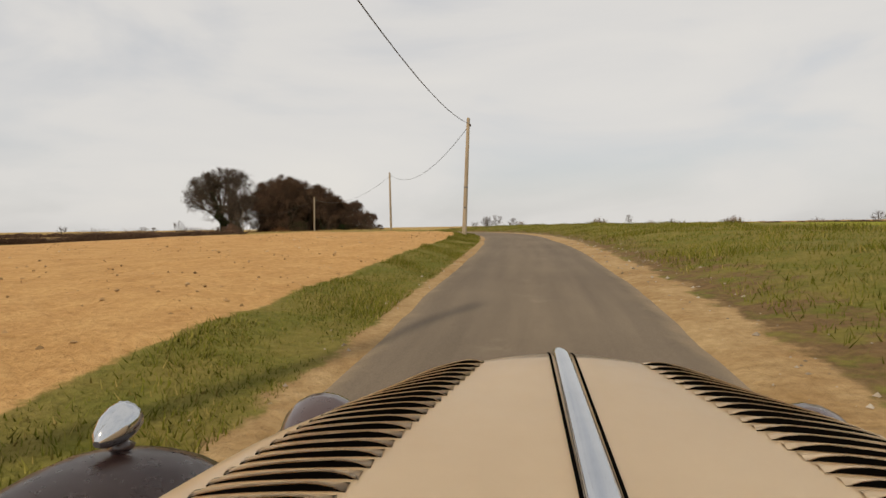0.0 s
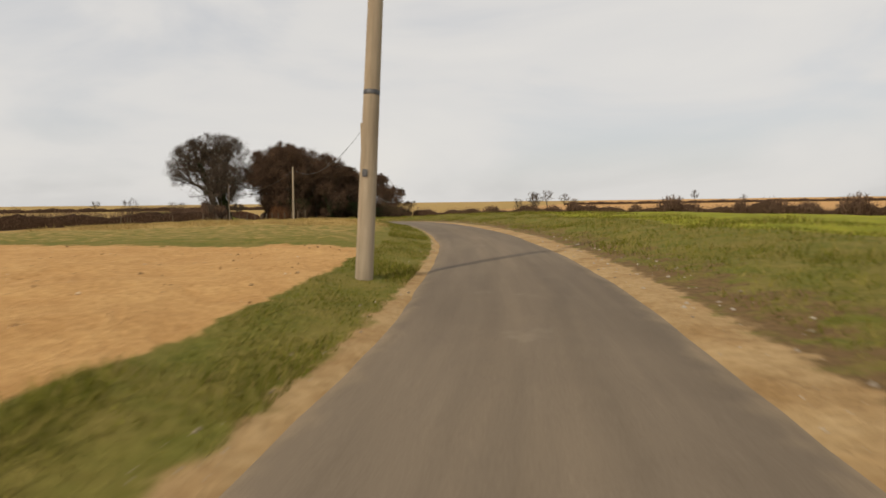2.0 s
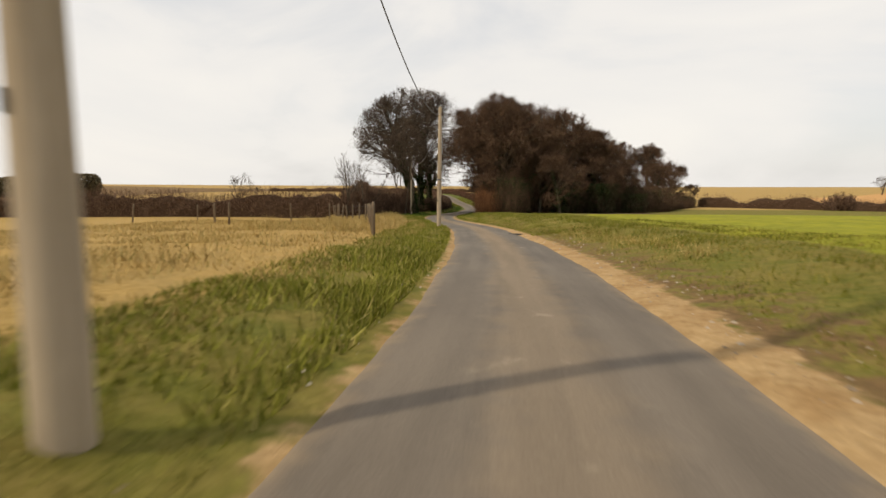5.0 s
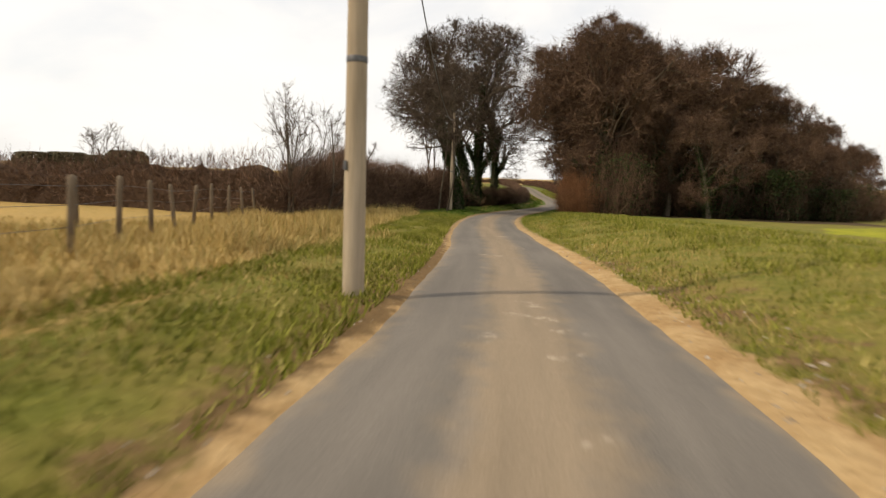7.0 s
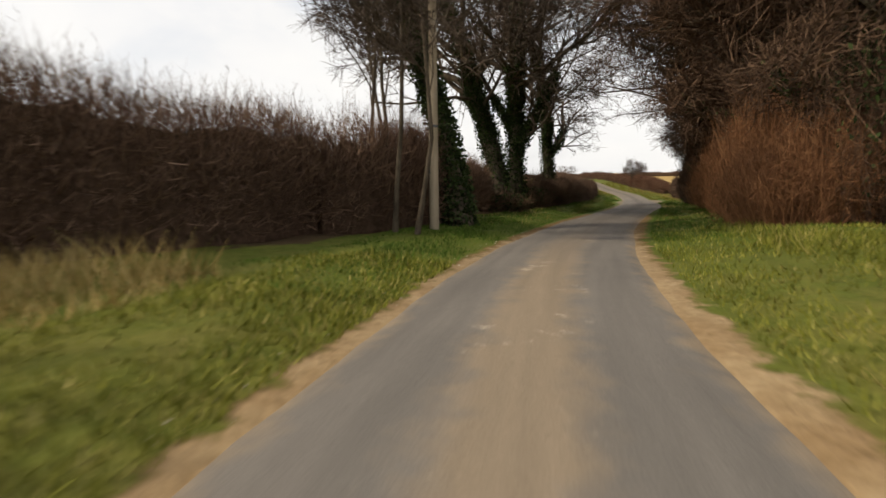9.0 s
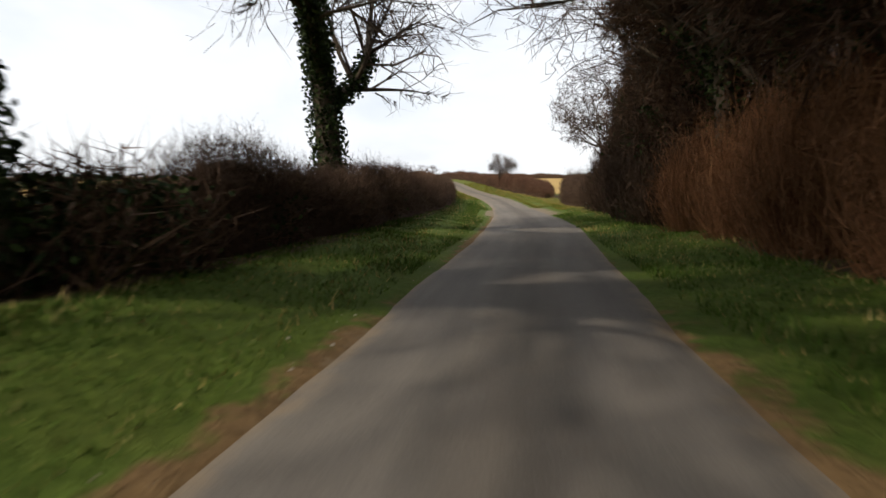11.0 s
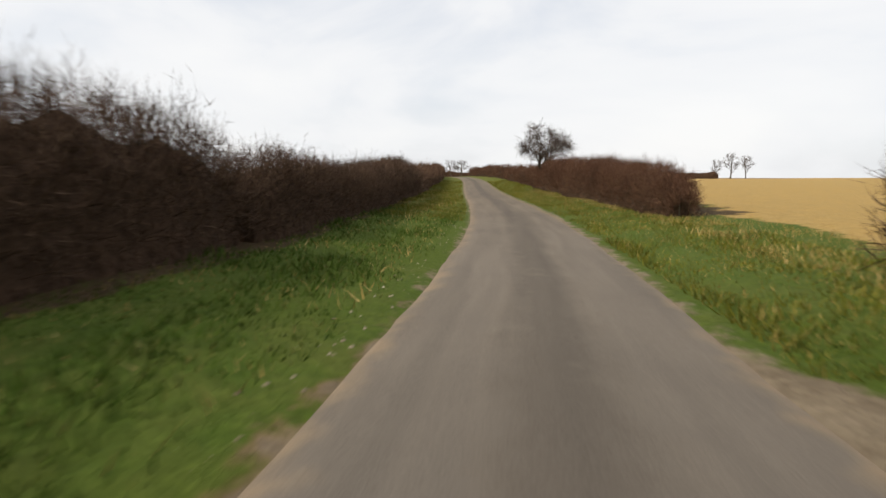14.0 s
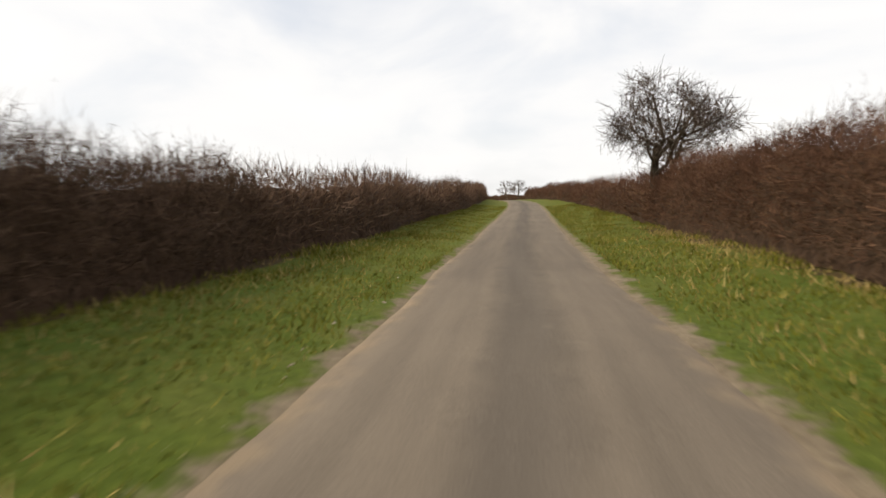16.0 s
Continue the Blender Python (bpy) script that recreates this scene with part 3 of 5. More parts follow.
def build_verges():
    """The two verges, finer than the open land, that follow the lane's edges."""
    ss = np.arange(-56.0, 341.0, 0.5)
    for side, label in ((-1, "grass verge with a dusty crumbling edge beside the lane"), (1, "sloping grass verge with bare sandy earth beside the lane")):
        cols = side * np.array([1.0, 1.35, 1.55, 1.7, 1.85, 2.0, 2.2, 2.4, 2.65, 2.9, 3.2, 3.5, 3.9, 4.3, 4.8, 5.4, 6.0, 6.6, 7.2, 7.8])
        s, d = np.repeat(ss, len(cols)), np.tile(cols, len(ss))
        x, y, _, _ = lane(s, d)
        z = height(x, y) - 0.12 * (np.abs(d) > 7.5)
        n = len(cols)
        i = (np.arange(len(ss) - 1)[:, None] * n + np.arange(n - 1)[None]).ravel()
        quad = np.stack([i, i + 1, i + n + 1, i + n], 1)
        me = mesh_from("verge", np.stack([x, y, z], 1), quad if side > 0 else quad[:, ::-1], True)
        zones(me, x, y, s, d)
        tagged(part("verge", me, M["ground"]), label, "verge", kind="structure")


def build_ground():
    def axis(lo, hi, far):
        out = list(np.arange(lo, hi + 0.7, 1.4))
        stepped, a, b = 1.7, lo, out[-1]
        head, tail = [], []
        while b < far:
            a, b = a - stepped, b + stepped
            head.append(a), tail.append(b)
            stepped *= 1.16
        return np.array(head[::-1] + out + tail)

    xs, ys = axis(-205, 60, 4200), axis(-40, 275, 4200)
    gx, gy = np.meshgrid(xs, ys)
    x, y = gx.ravel(), gy.ravel()
    z = height(x, y)
    nx, ny = len(xs), len(ys)
    i = (np.arange(ny - 1)[:, None] * nx + np.arange(nx - 1)[None]).ravel()
    s, d, _ = nearest(x, y)
    z -= 0.35 * (1 - step01(np.abs(d), 5.6, 7.0)) * (s < 342) * (s > -57)
    me = mesh_from("ground", np.stack([x, y, z], 1), np.stack([i, i + 1, i + nx + 1, i + nx], 1), True)
    zones(me, x, y, s, d)
    ob = part("ground", me, M["ground"])
    tagged(ob, "rolling farmland of ploughed soil, dry stubble, grass verges and young crop", "ground", kind="structure")


def build_road():
    ss = np.arange(-58.0, 343.0, 0.5)
    cols = np.linspace(-1, 1, 15)
    wander = 0.10 * np.sin(ss / 2.3) + 0.07 * np.sin(ss / 0.9 + 1) + np.random.RandomState(4).normal(0, 0.035, len(ss))
    wander2 = 0.10 * np.sin(ss / 2.9 + 2) + 0.07 * np.sin(ss / 1.1) + np.random.RandomState(5).normal(0, 0.035, len(ss))
    lo = ramp(ss, (200, -1.72), (212, -1.62)) + wander * 0.4
    hi = ramp(ss, (-60, 1.5), (100, 1.62), (165, 1.62), (172, 2.0), (186, 2.5), (197, 1.95), (205, 1.72), (340, 1.72)) + wander2 * 0.4
    d = (lo + hi)[:, None] / 2 + (hi - lo)[:, None] / 2 * cols
    x, y, z, _ = lane(ss[:, None], d)
    z = z + 0.045 * (1 - cols[None] ** 2) + 0.008 + 0.006 * np.sin(ss[:, None] / 1.7 + 3 * cols)
    z[:, [0, -1]] -= 0.05
    n = len(cols)
    i = (np.arange(len(ss) - 1)[:, None] * n + np.arange(n - 1)[None]).ravel()
    me = mesh_from("road", np.stack([x, y, z], -1).reshape(-1, 3), np.stack([i, i + 1, i + n + 1, i + n], 1), True)
    across = np.broadcast_to(cols, d.shape).ravel()
    dusty = np.broadcast_to(ramp(ss, (30, 0.15), (75, 0.5), (95, 1.0), (140, 1.0), (150, 0.1))[:, None], d.shape).ravel()
    oily = np.broadcast_to(ramp(ss, (0, 0.0), (150, 0.1), (170, 0.8), (340, 1.0))[:, None], d.shape).ravel()
    cold = np.broadcast_to(ramp(ss, (55, 0.1), (88, 0.85), (140, 1.0), (200, 0.8), (232, 0.4))[:, None], d.shape).ravel()
    for name, values in (("across", across), ("dusty", dusty), ("oily", oily), ("cold", cold), ("along", np.broadcast_to(ss[:, None], d.shape).ravel())):
        me.attributes.new(name, "FLOAT", "POINT").data.foreach_set("value", np.asarray(values, np.float32))
    tagged(part("road", me, M["road"]), "narrow worn asphalt lane with dusty crumbling edges", "road", kind="structure")


build_ground()
build_verges()
build_road()

# ---------------------------------------------------------------- trees
def grow(seed, height_m, radius, crown=4.5, low=0.14, levels=5, first=0.2, stems=1, kids=(5, 7), spread=0.75, thin=0.01, lead=0.83, wild=1.0, outer=0.2):
    """A bare tree whose boughs fill an egg-shaped crown: segments of each level, rows of x0 y0 z0 x1 y1 z1 r0 r1."""
    rng = np.random.RandomState(seed)
    out = [[] for _ in range(levels)]
    centre = np.array([0, 0, height_m * (1 + low) / 2])
    radii = np.array([crown, crown, height_m * (1 - low) / 2])

    def room(p, w):
        """How far it is from p along w to the crown's outline."""
        q, v = (p - centre) / radii, w / radii
        a, h, c = v.dot(v), q.dot(v), q.dot(q) - 1
        root = h * h - a * c
        return max((-h + math.sqrt(root)) / a, 0.25) if root > 0 else 0.3

    def branch(p, way, length, r, level):
        n = 6 if level == 0 else 4 if level < 3 else 2
        pts, rad = [p], [r]
        w = way
        for k in range(n):
            w = w + rng.normal(0, (wild if level else 1.0) * (0.06, 0.15, 0.2, 0.24, 0.28, 0.28)[level], 3)
            w[2] += (0.0, 0.06, 0.04, 0.03, 0.0, 0.0)[level]
            w = w / np.linalg.norm(w)
            pts.append(pts[-1] + w * length / n)
            rad.append(max(r * (1 - (0.66 if level < levels - 1 else 0.75) * (k + 1) / n), thin * 0.4))
        for a, b, ra, rb in zip(pts, pts[1:], rad, rad[1:]):
            out[level].append((*a, *b, ra, rb))
        if level + 1 >= levels:
            return
        count = rng.randint(kids[0], kids[1] + 1) + (4 if level == 0 else 1 if level == 1 else 0)
        for k in range(count):
            u = first + (0.98 - first) * (k + rng.uniform(0.2, 0.9)) / count if level == 0 else rng.uniform(outer, 1.0)
            j = min(int(u * n), n - 1)
            f = u * n - j
            at = pts[j] * (1 - f) + pts[j + 1] * f
            axis = pts[j + 1] - pts[j]
            axis = axis / np.linalg.norm(axis)
            side = rng.normal(0, 1, 3)
            side -= axis * side.dot(axis)
            side /= np.linalg.norm(side)
            lean = spread * rng.uniform(0.7, 1.3) * (1.35 - 0.7 * u if level == 0 else 1.0)
            way2 = axis * math.cos(lean) + side * math.sin(lean)
            if level < 2 and way2[2] < 0.05:
                way2[2] = rng.uniform(0.05, 0.3)
            way2 /= np.linalg.norm(way2)
            far = room(at, way2)
            if level == 0:
                span = far * rng.uniform(0.72, 0.98)
            else:
                span = min(far * rng.uniform(0.55, 1.05), length * rng.uniform(0.45, 0.75))
            branch(at, way2, max(span, 0.25), max(rad[j] * rng.uniform(0.42, 0.6), thin), level + 1)

    for k in range(stems):
        lean = rng.normal(0, 0.05 if stems == 1 else 0.2, 2)
        w = np.array([lean[0], lean[1], 1.0])
        start = np.array([rng.normal(0, 0.25), rng.normal(0, 0.25), -0.3]) if stems > 1 else np.array([0, 0, -0.3])
        branch(start, w / np.linalg.norm(w), height_m * lead * (rng.uniform(0.95, 1.05) if k == 0 else rng.uniform(0.75, 0.95)), radius * (1 if k == 0 else 0.75), 0)
    return out


def ivy_leaves(segments, seed, per_metre, reach, size=0.085):
    """Leaf blades round stout segments."""
    rng = np.random.RandomState(seed)
    s = np.asarray(segments, float)
    length = np.linalg.norm(s[:, 3:6] - s[:, 0:3], axis=1)
    count = np.maximum((length * per_metre).astype(int), 1)
    k = np.repeat(np.arange(len(s)), count)
    u = rng.uniform(0, 1, len(k))[:, None]
    at = s[k, 0:3] * (1 - u) + s[k, 3:6] * u
    off = rng.normal(0, 1, (len(k), 3))
    off[:, 2] *= 0.5
    off /= np.linalg.norm(off, axis=1)[:, None]
    return leaf_quads(at + off * (s[k, 6][:, None] + rng.uniform(0, 1, len(k))[:, None] ** 1.5 * reach), rng, size)


def leaf_quads(c, rng, size):
    n = len(c)
    a, b = rng.normal(0, 1, (n, 3)), rng.normal(0, 1, (n, 3))
    a /= np.linalg.norm(a, axis=1)[:, None]
    b -= a * (a * b).sum(1)[:, None]
    b /= np.linalg.norm(b, axis=1)[:, None]
    l, w = size * rng.uniform(0.6, 1.4, n)[:, None], size * rng.uniform(0.4, 0.9, n)[:, None]
    v = np.stack([c - a * l, c + b * w, c + a * l, c - b * w], 1).reshape(-1, 3)
    return v, np.arange(4 * n).reshape(-1, 4)


def make_tree(name, x, y, label, seed, tall, radius, ivy=0.0, twig="twig", group="", category="tree", haze=0.0, ivy_limbs=True, **more):
    """A bare winter tree with trunk, limbs and twigs, and ivy where it is clad."""
    t = thing(name, x, y, on_ground(x, y) - 0.05, label, category, group)
    levels = grow(seed, tall, radius, **more)
    for k in range(0, len(levels[0]), 6):
        rows = [list(r) for r in levels[0][k : k + 6]]
        rows[0][6] *= 1.35
        part("trunk", mesh_from("trunk", *stem(rows, 10), True), M["bark"], t)
    for k in range(0, len(levels[1]), 4):
        part("limb", mesh_from("limb", *stem(levels[1][k : k + 4], 6), True), M["bark"], t)
    rest, fine = levels[2], [row for lv in levels[3:] for row in lv]
    tagged(part("branch_mass", mesh_from("branch_mass", *tubes(rest, 4), True), M["bark"], t), kind="stuff")
    if fine:
        v, f = slivers(fine)
        if haze:
            r = np.random.RandomState(seed + 5)
            tips = np.asarray(levels[-1], float)
            pick = r.randint(0, len(tips), int(haze * len(tips)))
            at = tips[pick, 0:3] + (tips[pick, 3:6] - tips[pick, 0:3]) * r.uniform(0.1, 1.0, (len(pick), 1))
            way = tips[pick, 3:6] - tips[pick, 0:3]
            way = way / np.maximum(np.linalg.norm(way, axis=1), 1e-6)[:, None] + r.normal(0, 0.6, (len(pick), 3))
            way /= np.linalg.norm(way, axis=1)[:, None]
            v2, f2 = slivers(np.concatenate([at, at + way * r.uniform(0.25, 0.75, (len(pick), 1)), np.full((len(pick), 1), 0.0075), np.full((len(pick), 1), 0.003)], 1), seed)
            v, f = np.concatenate([v, v2]), np.concatenate([f, f2 + len(v)])
        tagged(part("crown", mesh_from("crown", v, f), M[twig], t, "fine bare twigs"), kind="stuff")
    if ivy:
        low = [row for row in levels[0] if row[2] < tall * 0.55] + [row for row in levels[1] if ivy_limbs and row[2] < tall * 0.33 and row[6] > 0.06]
        tagged(part("ivy", mesh_from("ivy", *ivy_leaves(low, seed + 1, 290 * ivy, 0.3, 0.075)), M["ivy"], t, "dark green climbing ivy"), kind="stuff")
    return t


# ---------------------------------------------------------------- hedges and thickets
def polyline(points, spacing):
    p = np.asarray(points, float)
    run = np.concatenate([[0], np.cumsum(np.hypot(*np.diff(p, axis=0).T))])
    u = np.arange(0, run[-1], spacing)
    xy = np.stack([np.interp(u, run, p[:, 0]), np.interp(u, run, p[:, 1])], 1)
    way = np.gradient(xy, axis=0)
    way /= np.linalg.norm(way, axis=1)[:, None]
    return u, xy, way


def make_hedge(name, points, label, seed, tall, wide, density, twig="hedge_twig", shoots=0.3, group="hedgerows", category="hedge", vary=0.25, core=True, twig_size=1.0, gap=0.0, twig_len=1.0, profile=None):
    """A rough hedge along a line: a closed core coloured as inner shade, and thousands of twigs."""
    rng = np.random.RandomState(seed)
    u, xy, way = polyline(points, 0.6)
    side = np.stack([way[:, 1], -way[:, 0]], 1)
    z0 = height(xy[:, 0], xy[:, 1])
    tops = tall * (1 + vary * (0.5 * np.sin(u / 3.1 + seed) + 0.35 * np.sin(u / 1.3 + 2 * seed) + 0.3 * np.sin(u / 7.7 + seed)) + rng.normal(0, 0.04, len(u)))
    if profile:
        tops = tops * ramp(u, *profile)
    ends = np.minimum(step01(u, -0.6, 1.5), step01(u[-1] - u, -0.6, 1.5))
    tops = tops * (0.55 + 0.45 * ends)
    base = (float(xy[0, 0]), float(xy[0, 1]), float(z0[0]))
    t = thing(name, *base, label, category, group)
    ang = np.linspace(0, np.pi, 11)
    fat = wide / 2 * (1 + 0.18 * np.sin(u / 2.2 + seed)) * (0.4 + 0.6 * ends)
    # A closed dark skin stands for the shaded depth behind the twigs.
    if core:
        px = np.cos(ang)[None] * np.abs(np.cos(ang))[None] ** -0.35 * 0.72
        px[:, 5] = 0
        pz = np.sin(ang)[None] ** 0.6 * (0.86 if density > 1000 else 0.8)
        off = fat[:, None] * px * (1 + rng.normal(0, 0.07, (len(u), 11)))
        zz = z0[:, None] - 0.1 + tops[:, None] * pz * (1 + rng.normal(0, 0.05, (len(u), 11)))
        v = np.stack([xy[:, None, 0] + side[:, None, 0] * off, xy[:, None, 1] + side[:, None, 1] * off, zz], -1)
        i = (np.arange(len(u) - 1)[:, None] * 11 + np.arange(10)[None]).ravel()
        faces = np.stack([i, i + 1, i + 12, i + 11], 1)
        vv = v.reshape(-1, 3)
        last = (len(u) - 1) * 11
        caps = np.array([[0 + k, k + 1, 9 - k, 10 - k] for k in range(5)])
        part("core", mesh_from("core", vv - base, np.concatenate([faces, caps, last + caps[:, ::-1]])), M["hedge_core"], t, "closed skin coloured dark for the shade inside the hedge")
    n = int(u[-1] * density)
    k = rng.randint(0, len(u), n)
    a = rng.uniform(0.02, np.pi - 0.02, n)
    if density > 1000:
        a = np.where(rng.uniform(0, 1, n) < 0.3, rng.normal(np.pi / 2, 0.5, n).clip(0.02, np.pi - 0.02), a)
    depth = rng.uniform(0.58, 1.02, n)
    ox = np.sign(np.cos(a)) * np.abs(np.cos(a)) ** 0.65 * fat[k] * depth
    oz = np.sin(a) ** 0.6 * tops[k] * depth
    along = rng.uniform(-0.5, 0.5, n)
    p0 = np.stack([xy[k, 0] + side[k, 0] * ox + way[k, 0] * along, xy[k, 1] + side[k, 1] * ox + way[k, 1] * along, z0[k] + oz], 1) - base
    out = np.stack([side[k, 0] * np.cos(a) * 0.8, side[k, 1] * np.cos(a) * 0.8, 0.35 + np.sin(a)], 1) + rng.normal(0, 0.55, (n, 3))
    out /= np.linalg.norm(out, axis=1)[:, None]
    ln = rng.uniform(0.18, 0.6, n) * twig_len
    up = rng.uniform(0, 1, n) < shoots * np.sin(a) ** 2
    ln = np.where(up, ln * rng.uniform(0.9, 1.6, n), ln)
    out = np.where(up[:, None], out * 0.5 + [[0, 0, 0.8]], out)
    r = rng.uniform(0.005, 0.012, n) * twig_size * np.where(up, 0.6, 1.0)
    seg = np.concatenate([p0, p0 + out * ln[:, None], r[:, None], r[:, None] * 0.35], 1)
    v, f = thorns(seg, seed, 0.11 if density > 300 else 0.0)
    if density > 1000:
        # a haze of fine twiglets over the stouter ones
        pick = rng.randint(0, n, int(1.9 * n))
        at = p0[pick] + (out * ln[:, None])[pick] * rng.uniform(0.1, 1.0, (len(pick), 1))
        way2 = out[pick] + rng.normal(0, 0.75, (len(pick), 3))
        way2 /= np.linalg.norm(way2, axis=1)[:, None]
        fine = np.concatenate([at, at + way2 * rng.uniform(0.08, 0.3, (len(pick), 1)), np.full((len(pick), 2), 0.0028)], 1)
        v2, f2 = thorns(fine, seed + 1)
        v, f = np.concatenate([v, v2]), np.concatenate([f, f2 + len(v)])
    tagged(part("twig_mass", mesh_from("twig_mass", v, f), M[twig], t, "mass of bare brown twigs"), kind="stuff")
    # upright stems at the foot
    m = int(u[-1] * 1.6)
    k = rng.randint(0, len(u), m)
    ox = rng.uniform(-0.4, 0.4, m) * fat[k]
    p0 = np.stack([xy[k, 0] + side[k, 0] * ox, xy[k, 1] + side[k, 1] * ox, z0[k] - 0.1], 1) - base
    p1 = p0 + np.stack([rng.normal(0, 0.15, m), rng.normal(0, 0.15, m), tops[k] * rng.uniform(0.5, 0.9, m)], 1)
    r = rng.uniform(0.02, 0.05, m)
    tagged(part("stem_mass", mesh_from("stem_mass", *tubes(np.concatenate([p0, p1, r[:, None], r[:, None] * 0.5], 1), 5), True), M["bark"], t), kind="stuff")
    return t


def lane_points(s0, s1, d0, d1=None, spacing=6.0):
    ss = np.linspace(s0, s1, max(2, int(abs(s1 - s0) / spacing) + 1))
    dd = np.linspace(d0, d0 if d1 is None else d1, len(ss))
    x, y, _, _ = lane(ss, dd)
    return list(zip(x.tolist(), y.tolist()))


def make_thicket(name, x, y, label, seed, rx, ry, tall, count, twig="rust_twig", turn=0.0, category="bush", group="", leaves=0, size=1.0):
    """A many-stemmed bush: stems that arch from the foot and bear twigs."""
    rng = np.random.RandomState(seed)
    t = thing(name, x, y, on_ground(x, y) - 0.05, label, category, group, turn=turn)
    a, q = rng.uniform(0, 2 * np.pi, count), np.sqrt(rng.uniform(0, 1, count))
    foot = np.stack([rx * 0.75 * q * np.cos(a), ry * 0.75 * q * np.sin(a), np.full(count, -0.3)], 1)
    dome = np.sqrt(np.maximum(1 - (q * 0.92) ** 2, 0.08))
    tip = foot + np.stack([np.cos(a) * q * 0.25 * rx + rng.normal(0, 0.35, count), np.sin(a) * q * 0.25 * ry + rng.normal(0, 0.35, count), tall * dome * rng.uniform(0.6, 1.05, count) + 0.3], 1)
    mid = (foot + tip) / 2 + rng.normal(0, 0.12, (count, 3)) * tall * 0.5
    r = rng.uniform(0.012, 0.03, count) * size
    tagged(part("stem_mass", mesh_from("stem_mass", *slivers(np.concatenate([np.concatenate([foot, mid, r[:, None], r[:, None] * 0.7], 1), np.concatenate([mid, tip, r[:, None] * 0.7, r[:, None] * 0.3], 1)]))), M[twig], t), kind="stuff")
    n = count * 11
    k, f = rng.randint(0, count, n), rng.uniform(0.15, 1.0, n)[:, None]
    p = np.where(f < 0.5, foot[k] + (mid[k] - foot[k]) * 2 * f, mid[k] + (tip[k] - mid[k]) * (2 * f - 1))
    w = rng.normal(0, 1, (n, 3)) + [0, 0, 0.5]
    w /= np.linalg.norm(w, axis=1)[:, None]
    ln = rng.uniform(0.25, 0.9, n)[:, None]
    r = rng.uniform(0.005, 0.011, n)[:, None] * size
    tagged(part("twig_mass", mesh_from("twig_mass", *thorns(np.concatenate([p, p + w * ln, r * 1.25, r], 1), seed)), M[twig], t, "tangle of bare twigs"), kind="stuff")
    if leaves:
        c = foot[rng.randint(0, count, leaves)] * [1.1, 1.1, 0] + np.stack([rng.normal(0, 0.3, leaves), rng.normal(0, 0.3, leaves), rng.uniform(0, 0.75, leaves) * tall], 1)
        tagged(part("leaf_mass", mesh_from("leaf_mass", *leaf_quads(c, rng, 0.075)), M["ivy"], t, "dark evergreen leaves"), kind="stuff")
    return t


# ---------------------------------------------------------------- the wood beside the lane
def at_lane(s, d):
    x, y, _, _ = lane(s, d)
    return float(x), float(y)


WOOD = "bare winter trees of the wood"
wood_types = []
for seed, tall, radius, ivy, crown, s, d, label in ((11, 16, 0.3, 0.4, 5.6, 152, 7.0, "tall bare tree with an ivy-clad trunk in dense wood"), (23, 15, 0.26, 0.15, 5.6, 158, 16, "bare domed tree with dense brown twigs in the wood"), (37, 14, 0.24, 0.7, 4.9, 172, 8.5, "ivy-smothered bare tree at the wood's edge")):
    wood_types.append(make_tree("tree", *at_lane(s, d), label, seed, tall, radius, ivy, "wood_twig", WOOD, kids=(6, 8), crown=crown, low=0.08, first=0.1, spread=0.8, thin=0.019, haze=2.2))
WOOD_SPOTS = [at_lane(s, d) + (h,) for s, d, h in ((157, 6.8, 17), (153, 13, 12.4), (158, 22, 9.5), (164, 12, 17), (165, 21, 13), (148.5, 15.5, 9.0), (163, 6.0, 17), (168, 9, 17), (155, 9.5, 16), (169, 6.6, 15.5), (176, 7.2, 14.5), (183, 7.0, 12.5), (170, 13, 16), (178, 12, 14), (180, 8, 13), (187, 9, 12), (172, 17, 14.5), (171, 27, 8.5), (191, 8.5, 11), (186, 7.0, 12))]
WOOD_SPOTS += [(-62.5, 137.5, 12.2), (-60, 143, 11.5), (-57.3, 147, 10.8), (-55, 151.5, 7.4), (-59, 158, 8.5), (-64, 150, 14), (-67, 160, 13), (-57, 166, 8.0), (-70, 172, 12), (-61, 178, 10), (-66, 182, 13), (-69, 190, 13.2), (-63.5, 188, 10.5), (-72, 181, 14), (-60.5, 192, 5.0)]
rng = np.random.RandomState(8)
for i, (x, y, h) in enumerate(WOOD_SPOTS):
    base = wood_types[i % 3]
    k = h / (16, 15, 14)[i % 3]
    copy_thing(base, pose(x, y, on_ground(x, y) - 0.1, 0, 0, rng.uniform(0, 360)) @ Matrix.Diagonal((k * rng.uniform(0.95, 1.15), k * rng.uniform(0.95, 1.15), k, 1)))

# broad dense trees whose crowns meet the ones across the lane
broad_tree = make_tree("tree", *at_lane(153.0, 7.0), "broad dense bare tree whose crown hangs over the lane", 29, 15.3, 0.32, 0.5, "wood_twig", WOOD, kids=(6, 8), crown=9.4, low=0.34, first=0.3, spread=0.85, thin=0.011, haze=2.4, wild=1.4)
for s, d, h, turn in ((158.5, 6.8, 1.04, 100), (164.5, 7.0, 1.0, 215), (170.5, 6.6, 1.02, 20), (178.0, 6.4, 0.98, 150)):
    x, y = at_lane(s, d)
    wide = 1.0 if s < 168 else 1.18
    copy_thing(broad_tree, pose(x, y, on_ground(x, y) - 0.05, 0, 0, turn) @ Matrix.Diagonal((wide, wide, h, 1)))

